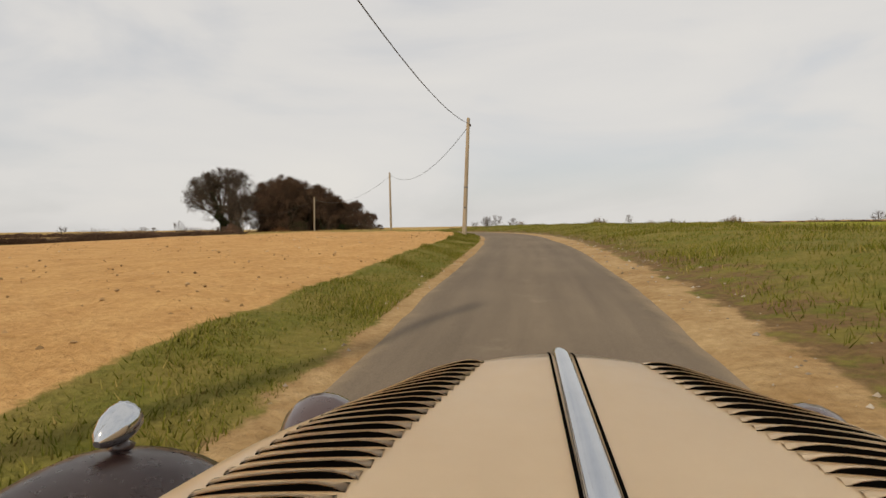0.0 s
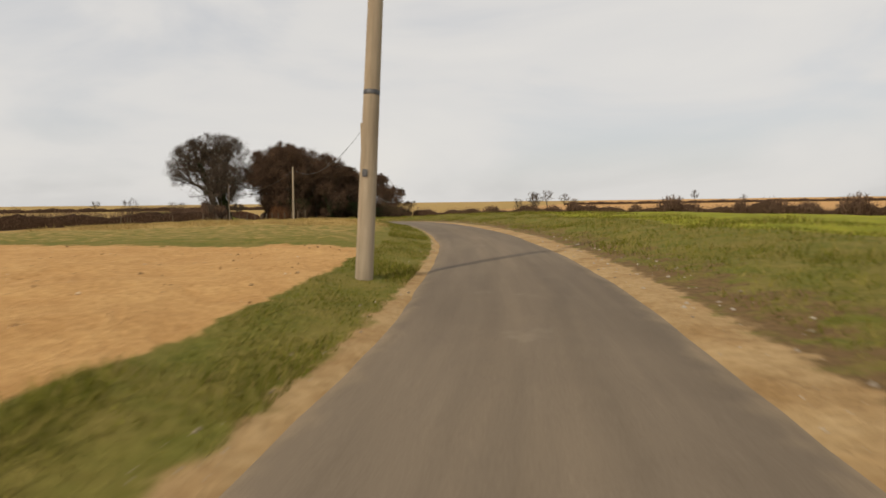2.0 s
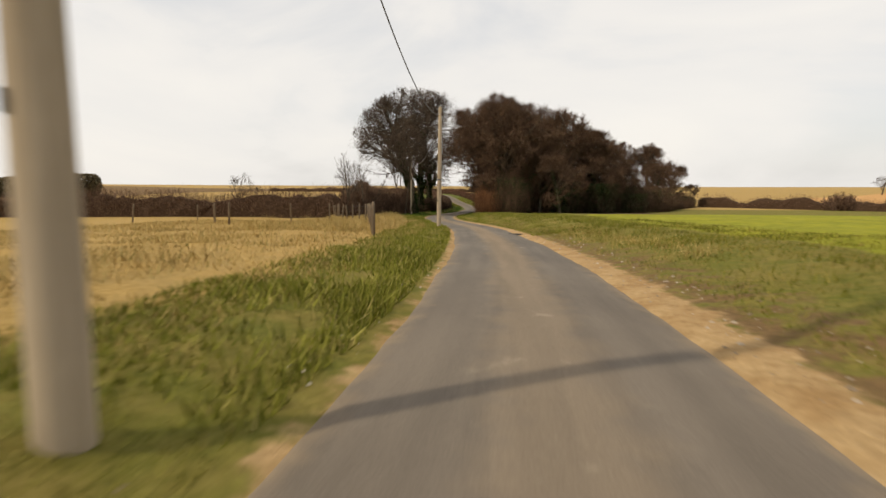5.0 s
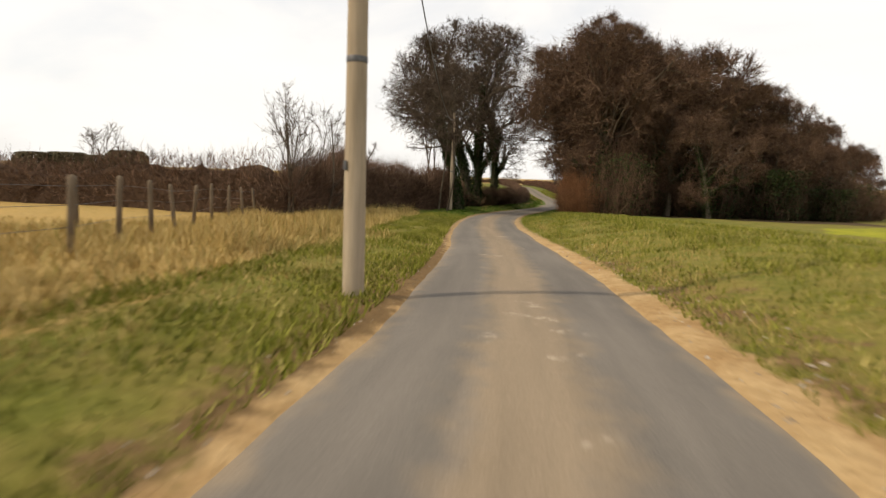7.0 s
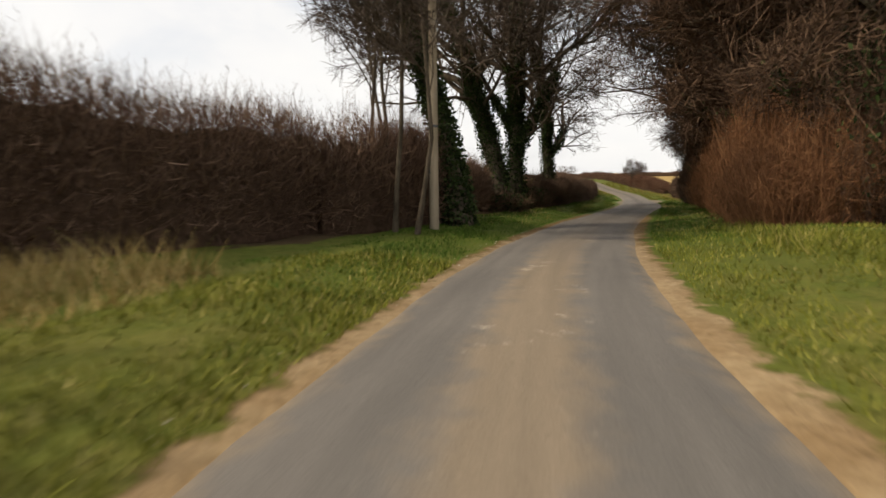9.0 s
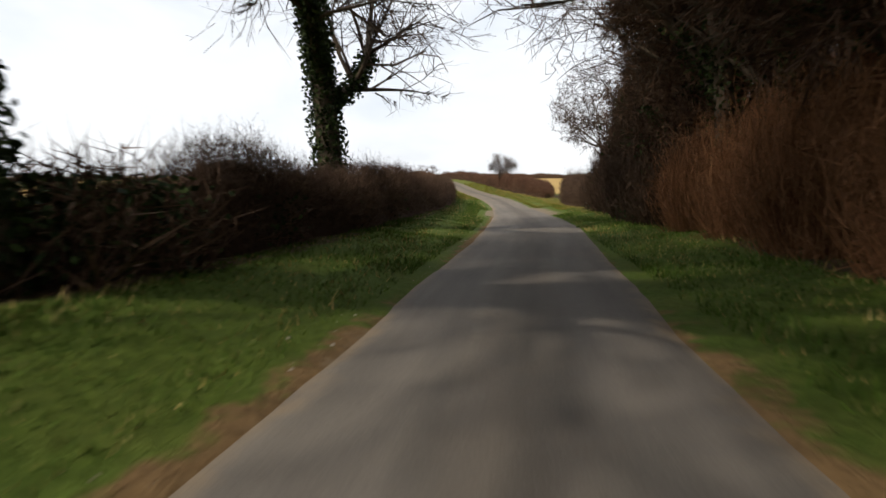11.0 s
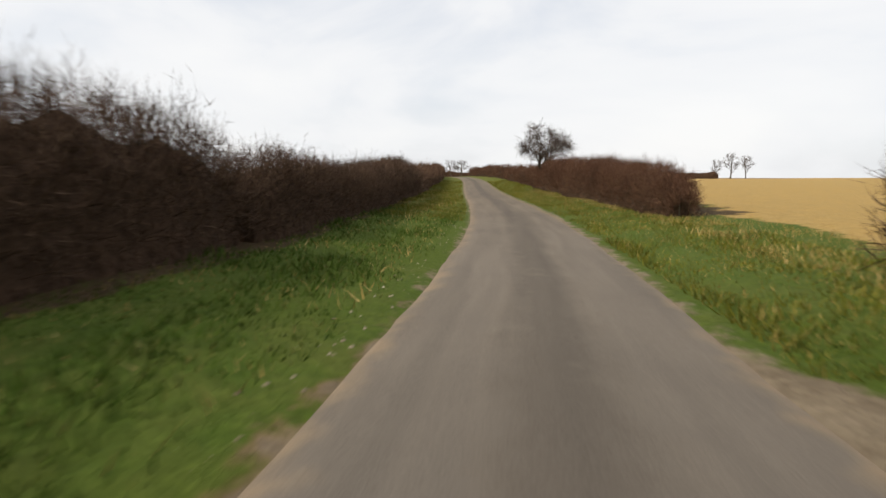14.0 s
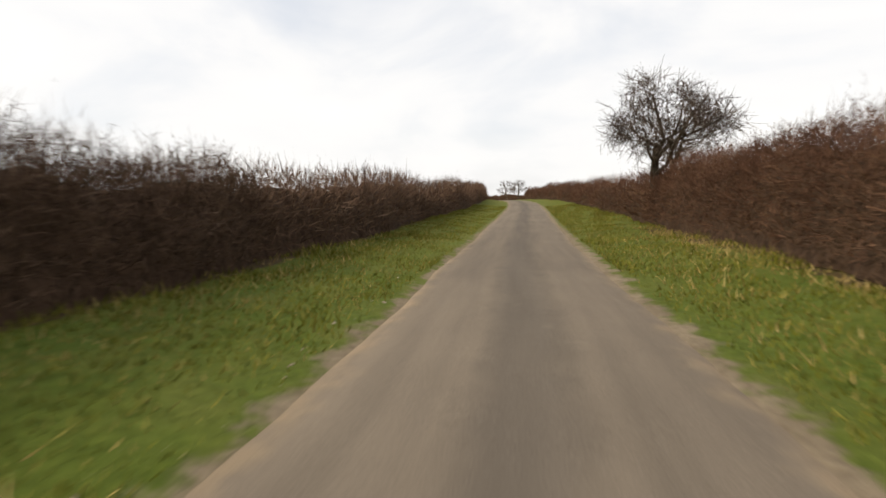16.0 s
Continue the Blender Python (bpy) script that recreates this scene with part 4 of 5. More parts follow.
# two trees that lean their boughs over the lane
bough_tree = make_tree("tree", *at_lane(174.5, 7.0), "ivy-clad bare tree with boughs reaching over the lane", 41, 13.5, 0.3, 1.6, "twig", WOOD, kids=(5, 7), crown=7.5, low=0.3, first=0.28, spread=0.95, lead=0.7, thin=0.014, haze=1.0)
for s, d, k, turn in ((165.5, 7.4, 1.2, 70), (182.5, 6.6, 1.0, 160), (158.0, 8.0, 1.22, 250), (170.0, 7.4, 1.1, 310)):
    x, y = at_lane(s, d)
    copy_thing(bough_tree, pose(x, y, on_ground(x, y) - 0.05, 0, 0, turn) @ Matrix.Diagonal((1.0, 1.0, k, 1)))
make_tree("tree", *at_lane(200.3, 8.2), "bare tree with ivy clumps and wide low boughs", 43, 11.0, 0.27, 0.8, "twig", WOOD, kids=(6, 8), crown=6.0, low=0.27, first=0.32, spread=0.95, lead=0.7, thin=0.012)

# brown undergrowth along the wood's faces
BUSH = "undergrowth at the wood's edge"
UNDER = []
face = polyline([(-64.5, 133.0), (-60.8, 138.5), (-54.5, 150.5), (-53.5, 158), (-57, 172), (-60, 190)], 3.2)[1]
for i, (x, y) in enumerate(face):
    UNDER.append((float(x) - 1.0, float(y) + 0.8, ramp(i, (0, 5.0), (6, 5.5), (9, 4.5), (14, 3.2)), i))
dark_bush = make_thicket("thicket", UNDER[0][0], UNDER[0][1], "dark tangled evergreen and bramble thicket below bare trees", 51, 2.6, 2.6, 5.0, 800, "wood_twig", group=BUSH, leaves=3000, size=0.45)
brown_bush = make_thicket("thicket", UNDER[1][0], UNDER[1][1], "tangled brown thicket below bare trees", 52, 2.6, 2.6, 5.0, 1100, "wood_twig", group=BUSH, leaves=700, size=0.45)
for x, y, h, i in UNDER[2:]:
    copy_thing((dark_bush, brown_bush)[i % 2], pose(x, y, on_ground(x, y) - 0.1, 0, 0, rng.uniform(0, 360)) @ Matrix.Diagonal((1.1, 1.1, h / 5.0, 1)))
for i, s in enumerate(np.arange(149, 200.5, 3.7)):
    x, y = at_lane(s, float(ramp(s, (150, 8.8), (180, 8.8), (188, 7.6))))
    copy_thing((dark_bush, brown_bush)[i % 2], pose(x, y, on_ground(x, y) - 0.1, 0, 0, rng.uniform(0, 360)) @ Matrix.Diagonal((1.0, 1.0, float(ramp(s, (150, 1.3), (175, 1.2), (188, 1.35), (193, 1.25), (199, 0.85))), 1)))
for i, (x, y) in enumerate(((-64.5, 139), (-62, 146), (-59, 152), (-66, 146), (-63, 156))):
    copy_thing((dark_bush, brown_bush)[i % 2], pose(x, y, on_ground(x, y) - 0.1, 0, 0, rng.uniform(0, 360)) @ Matrix.Diagonal((1.2, 1.2, 1.2, 1)))
for x, y, w, h in ((-66.2, 136.8, 1.15, 1.75), (-64.0, 140.5, 1.2, 1.8), (-66.0, 136.0, 1.0, 1.4), (-61.0, 147.0, 1.1, 1.5)):
    copy_thing(dark_bush, pose(x, y, on_ground(x, y) - 0.1, 0, 0, rng.uniform(0, 360)) @ Matrix.Diagonal((w, w, h, 1)))
# dark evergreens in the wood's front
EVER = "dark evergreens before the wood"
ever_bush = make_thicket("evergreen_tree", -67.4, 135.2, "dark ivy-smothered evergreen in front of the bare wood", 57, 2.3, 2.3, 7.2, 260, "thorn_twig", category="tree", group=EVER, leaves=9000)
for x, y, w, h in ((-62.6, 132.4, 1.0, 0.8), (-59.4, 139.4, 1.2, 0.85), (-56.4, 144.0, 1.25, 0.8), (-54.0, 149.4, 1.1, 0.55)):
    copy_thing(ever_bush, pose(x, y, on_ground(x, y) - 0.1, 0, 0, rng.uniform(0, 360)) @ Matrix.Diagonal((w, w, h, 1)))
rust_bush = make_thicket("bramble_bush", *at_lane(149.5, 6.2), "rust-brown bramble bush beside the lane", 61, 2.1, 2.1, 3.6, 1700, "rust_twig", group="rusty brambles by the lane", size=0.33)
for s, d, k in ((152.3, 6.2, 1.45), (155.0, 6.4, 1.65), (158, 6.4, 1.7), (161, 6.4, 1.7), (164, 6.4, 1.6), (167.5, 6.4, 1.5), (171, 6.4, 1.35), (174.5, 6.4, 1.15), (178, 6.2, 1.1)):
    x, y = at_lane(s, d)
    copy_thing(rust_bush, pose(x, y, on_ground(x, y) - 0.1, 0, 0, rng.uniform(0, 360)) @ Matrix.Diagonal((1, 1, k, 1)))

edge_bush = make_thicket("thicket", *at_lane(181.5, 5.7), "dark brown thorn thicket crowding the verge", 63, 2.0, 2.0, 4.6, 1000, "thorn_twig", group="thorn thickets by the lane", leaves=900, size=0.8)
for s, d, k in ((183.5, 5.8, 1.1), (185.6, 5.8, 1.2), (187.7, 6.0, 1.8), (189.8, 6.1, 1.85), (191.8, 6.2, 1.35), (193.8, 6.1, 1.05), (195.8, 6.2, 0.9), (198.0, 6.3, 0.74), (186.5, 7.8, 1.9), (189, 8.0, 2.0), (192.5, 8.4, 1.4)):
    x, y = at_lane(s, d)
    copy_thing(edge_bush, pose(x, y, on_ground(x, y) - 0.1, 0, 0, rng.uniform(0, 360)) @ Matrix.Diagonal((1, 1, k, 1)))

# ---------------------------------------------------------------- big trees across the lane from the wood
LANE_TREES = "ivy-clad trees by the lane"
make_tree("tree", -83.6, 133.6, "great twin-stemmed bare tree thickly clad in ivy", 71, 19.5, 0.6, 2.2, kids=(7, 9), crown=10.2, low=0.18, first=0.24, spread=0.75, stems=2, group=LANE_TREES, thin=0.014, haze=0.6)
make_tree("tree", -91.5, 144.7, "tall bare tree with ivy up its trunk", 83, 18.5, 0.46, 2.0, kids=(7, 9), crown=8.5, low=0.2, first=0.24, spread=0.75, group=LANE_TREES, thin=0.014, haze=0.6)
make_tree("tree", -72.4, 122.6, "bare tree with a thickly ivy-wrapped trunk behind the pole", 97, 14.5, 0.36, 3.6, ivy_limbs=False, kids=(5, 6), crown=3.6, low=0.2, first=0.45, spread=0.55, group=LANE_TREES, thin=0.011)
for i, (x, y, h) in enumerate(((-70.6, 119.0, 12.5), (-70.0, 119.3, 11.0), (-71.7, 119.4, 11.5), (-72.6, 119.6, 10.5), (-73.6, 120.6, 11.0))):
    make_tree("tree", x, y, "slender pale bare tree rising from the hedge", 101 + i, h, 0.075, 0.0, kids=(4, 5), crown=2.4, low=0.3, first=0.4, spread=0.6, haze=0.8, group=LANE_TREES)
holly = make_thicket("evergreen_bush", -74.4, 121.4, "dark evergreen bush crowding the ivy-wrapped tree", 107, 1.5, 1.5, 3.2, 240, "thorn_twig", leaves=6000)
copy_thing(holly, pose(-77.6, 123.4, on_ground(-77.6, 123.4) - 0.1, 0, 0, 130) @ Matrix.Diagonal((0.9, 0.9, 0.9, 1)))
foot_bush = make_thicket("ivy_bush", -84.6, 135.2, "dark ivy and bramble heap at the tree's foot", 111, 2.2, 2.2, 1.9, 300, "wood_twig", leaves=2600, group="ivy heaps below the trees")
for x, y, k in ((-87.6, 138.8, 0.9), (-91.2, 143.4, 1.0), (-93.4, 146.8, 0.9), (-81.8, 131.2, 0.7)):
    copy_thing(foot_bush, pose(x, y, on_ground(x, y) - 0.1, 0, 0, rng.uniform(0, 360)) @ Matrix.Diagonal((1, 1, k, 1)))

# thin saplings behind the field hedge
for i, (x, y, h, stems) in enumerate(((-61.9, 103.1, 6.6, 4), (-62.9, 105.3, 6.2, 3), (-70.5, 96.5, 4.6, 3))):
    make_tree("sapling", x, y, "thin bare many-stemmed sapling in the hedge", 131 + i, h, 0.075, 0, kids=(3, 5), crown=1.5, low=0.2, spread=0.5, first=0.15, levels=4, stems=stems, group="saplings in the hedge", category="sapling")

# ---------------------------------------------------------------- hedges
make_hedge("hedge", [(-72.6, 118.0), (-70.2, 113.5), (-68.6, 110.8), (-65.2, 106.8), (-61.6, 102.8)], "tall unclipped brown hawthorn hedge along the pasture", 201, 2.75, 1.9, 1500, shoots=0.6, twig_size=0.9, vary=0.3, profile=((0, 0.92), (8, 1.0), (12, 1.2), (14, 1.25), (16, 0.95), (19, 0.85)))
make_hedge("hedge", [(-61.6, 102.8), (-66.5, 99.0), (-76.0, 91.0), (-84, 84), (-92, 72)], "brown hedge closing off the pasture", 214, 2.4, 2.0, 420, shoots=0.3, twig_size=1.2)
make_hedge("hedge", [(-92, 72), (-104, 50), (-116, 28), (-135, -10), (-150, -50)], "long dark field hedge beyond the ploughed soil", 202, 3.5, 2.2, 120, shoots=0.3, twig_size=2.2)
make_hedge("hedge", [(-71.5, 117.0), (-71.8, 119.2), (-73.3, 121.6), (-75.8, 123.6)], "overgrown dark hedge below the roadside trees", 203, 2.7, 2.0, 1300, shoots=0.5, twig_size=1.0, twig_len=1.2)
make_hedge("hedge", [(-76.3, 123.8), (-78.9, 127.2), (-82.2, 130.8)], "gappy straggling hedge below the roadside trees", 213, 1.95, 1.4, 1350, shoots=0.4, core=False, twig_size=1.0, twig_len=1.2)
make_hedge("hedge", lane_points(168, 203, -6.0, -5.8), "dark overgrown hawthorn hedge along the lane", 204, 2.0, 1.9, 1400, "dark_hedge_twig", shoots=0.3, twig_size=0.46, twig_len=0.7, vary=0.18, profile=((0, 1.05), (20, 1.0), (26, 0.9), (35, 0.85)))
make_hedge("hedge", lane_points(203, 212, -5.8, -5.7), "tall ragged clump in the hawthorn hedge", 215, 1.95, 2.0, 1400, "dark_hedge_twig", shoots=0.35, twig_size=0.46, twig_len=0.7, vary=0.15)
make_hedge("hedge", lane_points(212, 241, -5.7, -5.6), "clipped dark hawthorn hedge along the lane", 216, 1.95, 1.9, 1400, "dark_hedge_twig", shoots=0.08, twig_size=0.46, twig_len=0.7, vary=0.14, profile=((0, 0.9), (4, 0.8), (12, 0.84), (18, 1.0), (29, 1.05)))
make_hedge("hedge", lane_points(240, 338, -5.5, -5.2), "hawthorn hedge running on along the lane", 205, 2.0, 1.9, 520, shoots=0.2, twig_size=0.8, twig_len=0.8, vary=0.15)
make_hedge("hedge", lane_points(200.6, 210.2, 5.5, 5.3), "brown hedge with ragged upright shoots by the gateway", 206, 2.15, 1.8, 1200, "dark_hedge_twig", shoots=0.6, twig_size=0.8, vary=0.15)
make_hedge("hedge", lane_points(221.1, 255, 5.45, 5.9), "reddish-brown clipped hawthorn hedge above the verge", 207, 1.85, 1.9, 1400, "red_twig", shoots=0.05, vary=0.12, twig_size=0.46, twig_len=0.7, profile=((0, 0.78), (4, 0.84), (8, 0.96), (12, 1.08), (15, 1.2), (20, 1.18), (33, 1.12)))
make_hedge("hedge", lane_points(252, 338, 5.9, 5.0), "reddish-brown clipped hedge running on along the lane", 208, 1.95, 1.9, 420, "red_twig", shoots=0.04, vary=0.15, twig_size=0.9, twig_len=0.8)
make_hedge("hedge", [(-60, 196), (-36, 188), (-8, 180), (30, 168), (75, 150), (140, 118)], "low brown hedge between crop and stubble", 209, 2.3, 1.8, 70, shoots=0.4, vary=0.55, twig_size=2.4)
make_hedge("hedge", [(-330, 250), (-260, 330), (-186, 373)], "dark hedge along the far hill", 210, 2.6, 2.5, 22, shoots=0.3, twig_size=5.0)
make_hedge("hedge", [(-40, 560), (120, 540), (330, 440), (430, 330)], "dark hedge on the skyline", 211, 2.6, 3.0, 14, shoots=0.3, twig_size=6.0)

# ---------------------------------------------------------------- lone and distant trees
make_tree("lone_tree", -133.2, 208.2, "lone bare oak rising from the hedge", 305, 5.9, 0.3, 0, kids=(4, 5), crown=2.6, low=0.28, spread=0.9, first=0.36, lead=0.6, levels=6, wild=1.5, haze=0.4, outer=0.3, group="hedgerow trees", thin=0.0035)
far_tree = make_tree("distant_tree", -41, 420, "distant bare tree on the skyline", 311, 12, 0.35, 0, kids=(4, 6), crown=5.0, low=0.12, spread=0.85, first=0.2, levels=4, group="distant trees", thin=0.06)
for x, y, k, w in ((-50, 424, 0.85, 1.3), (-30, 426, 0.8, 1.2), (60, 480, 0.95, 0.8), (95, 490, 0.6, 0.9), (134, 268, 0.6, 1.2), (-21.0, 184.5, 0.6, 0.9), (-25.5, 185.5, 0.45, 0.8), (-130, 398, 0.5, 1.0),
                   (-182, 372, 0.8, 0.9), (-176.5, 371, 0.72, 0.8), (-188, 375, 0.62, 0.8), (-234, 428, 0.55, 0.8), (-300, 300, 0.6, 1.2), (-222, 282, 0.45, 1.4), (-235, 290, 0.5, 1.3)):
    copy_thing(far_tree, pose(x, y, on_ground(x, y) - 0.2, 0, 0, rng.uniform(0, 360)) @ Matrix.Diagonal((k * w, k * w, k, 1)))

far_bush = make_thicket("bush", -33.5, 187.3, "dark brown thorn bush swelling from the far hedge", 81, 3.0, 3.0, 3.3, 260, "hedge_twig", group="bushes in the far hedge", size=3.0)
for x, y, k, w in ((-22.0, 184.0, 1.0, 1.2), (-15.6, 182.2, 0.95, 0.8), (-10.3, 180.6, 1.45, 0.75), (-6.0, 179.5, 1.0, 0.85), (5.0, 176.0, 0.95, 0.6), (13.0, 173.4, 1.5, 1.2), (17.5, 172.0, 0.95, 0.8), (27.0, 169.0, 1.2, 0.6), (34.0, 166.5, 1.1, 0.9), (39.0, 164.5, 1.05, 0.9), (46.5, 161.5, 1.5, 1.1), (53.0, 159.0, 1.1, 0.8), (64.0, 154.5, 1.2, 1.1), (78.0, 148.5, 1.3, 1.1)):
    copy_thing(far_bush, pose(x, y, on_ground(x, y) - 0.1, 0, 0, rng.uniform(0, 360)) @ Matrix.Diagonal((w, w, k, 1)))

# ---------------------------------------------------------------- poles and wires
POLES = [(-4.0, -0.7), (-5.75, 36.7), (-20.3, 69.4), (-42.3, 95.5), (-71.3, 120.75)]
POLE_TALL = 7.7
tops = []


def make_pole(x, y, lean_x, lean_y):
    z = on_ground(x, y)
    t = thing("utility_pole", x, y, z, "weathered wooden utility pole standing in the grass verge", "utility pole", "poles along the lane")
    t.matrix_basis = pose(x, y, z, lean_y, lean_x, 0)
    part("shaft", lathe([(0.155, -0.5), (0.15, 0.0), (0.146, 1.2), (0.128, 4.2), (0.108, POLE_TALL - 0.04), (0.085, POLE_TALL)], 14), M["pole"], t)
    part("insulator", lathe([(0.02, 0), (0.045, 0.02), (0.05, 0.06), (0.03, 0.09), (0.045, 0.12), (0.02, 0.16)], 10, at=(0.14, 0, POLE_TALL - 0.55)), M["ceramic"], t, "brown ceramic insulator")
    part("bracket", box(0.16, 0.04, 0.04, (0.12, 0, POLE_TALL - 0.56), 0.006), M["iron"], t)
    part("band", lathe([(0.137, 0), (0.139, 0.01), (0.139, 0.07), (0.136, 0.08)], 14, at=(0, 0, 3.05)), M["iron"], t)
    part("tag", box(0.09, 0.012, 0.12, (0.0, -0.152, 1.75), 0.003), M["iron"], t)
    m = t.matrix_basis
    tops.append(m @ Vector((0.14, 0, POLE_TALL - 0.4)))


for (x, y), (lx, ly) in zip(POLES, ((0.5, 0), (2.2, -4.0), (-0.4, 0.3), (1.2, 0.5), (0.6, -0.3))):
    make_pole(x, y, lx, ly)
tops.append(Vector((-99.0, 160.0, tops[-1].z)))
for k, (a, b) in enumerate(zip(tops, tops[1:-1])):
    sag = 1.75 if k else 1.2
    line = [a.lerp(b, u / 24) - Vector((0, 0, sag * 4 * (u / 24) * (1 - u / 24))) - a for u in range(25)]
    w = part("overhead_wire", mesh_from("overhead_wire", *rope(line, 0.018), True), M["wire"])
    w.location = a
    tagged(w, "thin overhead wire sagging between two poles", "wire", "overhead wires")

# ---------------------------------------------------------------- pasture fence
FENCE = polyline([(-32.8, 82.0), (-39.2, 87.2), (-45.8, 92.4), (-54.8, 96.9), (-62.4, 101.8)], 2.15)[1]
for i, (x, y) in enumerate(FENCE):
    z = on_ground(float(x), float(y))
    if i == 0:
        post = thing("fence_post", float(x), float(y), z, "grey weathered wooden fence post in dry grass", "fence post", "pasture fence posts")
        bm = lathe([(0.055, -0.4), (0.055, 1.2), (0.045, 1.27), (0.01, 1.29)], 9)
        part("stake", bm, M["post"], post)
        part("staple", box(0.03, 0.02, 0.05, (0, -0.055, 1.05), 0.004), M["iron"], post)
    else:
        copy_thing(post, pose(float(x), float(y), z, rng.normal(0, 2.5), rng.normal(0, 2.5), rng.uniform(0, 360)))
for i, (x, y) in enumerate(((-51.1, 93.2), (-49.5, 89.0), (-53, 85.5), (-57.5, 82.0), (-47.0, 83.5), (-62.5, 88.5), (-66, 91.5))):
    copy_thing(post, pose(x, y, on_ground(x, y), rng.normal(0, 3), rng.normal(0, 3), rng.uniform(0, 360)))
for h in (0.45, 0.8, 1.1):
    zz = height(FENCE[:, 0], FENCE[:, 1]) + h
    line = np.stack([FENCE[:, 0], FENCE[:, 1], zz], 1)
    base = line[0]
    w = part("fence_wire", mesh_from("fence_wire", *rope(line - base, 0.004, 4)), M["wire"])
    w.location = base
    tagged(w, "thin fence wire strung between wooden posts", "fence wire", "pasture fence wires")


# ---------------------------------------------------------------- flat-topped dark copse far beyond the pasture
copse = make_thicket("distant_copse", -231.0, 124.0, "dark flat-topped evergreen copse beyond the pasture", 71, 5.5, 5.5, 7.6, 420, "wood_twig", group="copse beyond the pasture", category="trees", leaves=0, size=4.0)
c_rng = np.random.RandomState(6)
c_leaf = c_rng.normal(0, 1, (4200, 3))
c_leaf *= c_rng.uniform(0.5, 1.0, (4200, 1)) ** 0.4 / np.linalg.norm(c_leaf, axis=1)[:, None]
c_leaf = np.stack([c_leaf[:, 0] * 6.0, c_leaf[:, 1] * 6.0, 4.2 + np.clip(c_leaf[:, 2] * 5.4, -4.0, 3.3)], 1)
tagged(part("leaf_mass", mesh_from("leaf_mass", *leaf_quads(c_leaf, c_rng, 0.42)), M["far_foliage"], copse, "dark evergreen foliage"), kind="stuff")
for x, y, k in ((-233.0, 117.0, 0.8), (-233.5, 109.0, 0.86), (-236.0, 102.0, 0.82)):
    copy_thing(copse, pose(x, y, on_ground(x, y) - 0.2, 0, 0, c_rng.uniform(0, 360)) @ Matrix.Diagonal((1, 1, k, 1)))

# ---------------------------------------------------------------- sign by the gateway
sx, sy = at_lane(199.5, 4.85)
sg = thing("sign_post", sx, sy, on_ground(sx, sy), "plain weathered finger sign on a slim post", "sign", turn=40)
part("post", lathe([(0.03, -0.3), (0.03, 1.32), (0.01, 1.35)], 10), M["sign"], sg)
part("plate", box(0.3, 0.02, 0.16, (0.06, -0.035, 1.22), 0.006), M["sign"], sg)

# ---------------------------------------------------------------- a dark patch at the lane's edge
px, py = at_lane(99.9, 1.38)
patch = []
for k in range(28):
    a = 2 * math.pi * k / 28
    q = 1 + 0.1 * math.sin(3 * a + 1) + 0.06 * math.sin(7 * a)
    patch.append((0.36 * q * math.cos(a), 0.3 * q * math.sin(a)))
bm = bmesh.new()
low = [bm.verts.new((x, y, -0.05)) for x, y in patch]
high = [bm.verts.new((x * 0.96, y * 0.97, 0.006)) for x, y in patch]
for k in range(28):
    bm.faces.new((low[k], low[(k + 1) % 28], high[(k + 1) % 28], high[k]))
bm.faces.new(high)
lane_dark = part("dark_patch", bm, M["lane_dark"])
lane_dark.matrix_basis = pose(px, py, float(lane(99.9)[2]) + 0.028, 0, 0, float(lane(99.9)[3]))
tagged(lane_dark, "dark rounded patch at the lane's edge", "road patch")

# ---------------------------------------------------------------- grass, clods and stones
def scatter(seed, n, s0, s1, d0, d1):
    r = np.random.RandomState(seed)
    s, d = r.uniform(s0, s1, n), r.uniform(d0, d1, n)
    x, y, _, _ = lane(s, d)
    return r, s, d, x, y, height(x, y)


def blades(name, spots, tall, width, material, label, lean=0.45):
    """Single blades, each a bent pair of triangles."""
    r, x, y, z, k = spots
    n = len(x)
    a = r.uniform(0, 2 * np.pi, n)
    h = tall * r.uniform(0.45, 1.25, n) * k
    w = width * r.uniform(0.6, 1.3, n)
    tilt = r.normal(0, lean, (n, 2)) * h[:, None]
    p = np.stack([x, y, z - 0.02], 1)
    off = np.stack([np.cos(a) * w, np.sin(a) * w, np.zeros(n)], 1)
    tip = p + np.stack([tilt[:, 0], tilt[:, 1], h], 1)
    v = np.stack([p - off, p + off, tip], 1).reshape(-1, 3)
    ob = part(name, mesh_from(name, v, np.arange(3 * n).reshape(-1, 3)), material)
    return tagged(ob, label, "grass", kind="stuff")


def tufted(seed, n, s0, s1, d0, d1, size):
    """Blade places, drawn together in tufts."""
    r, s, d, x, y, z = scatter(seed, n, s0, s1, d0, d1)
    bare = (s > 194.5) & (s < 206) & (d > 0) & (d < 3.2)
    bare |= (s > 192) & (s < 201) & (d < 0) & (d > -2.6)
    keep = ~bare & (wave(x, y, size, seed * 0.37) + r.normal(0, 0.6, n) > -0.35)
    k = 0.65 + 0.75 * np.clip(wave(x, y, size * 1.7, seed * 0.21), 0, 1.2)
    return r, x[keep], y[keep], z[keep], k[keep]


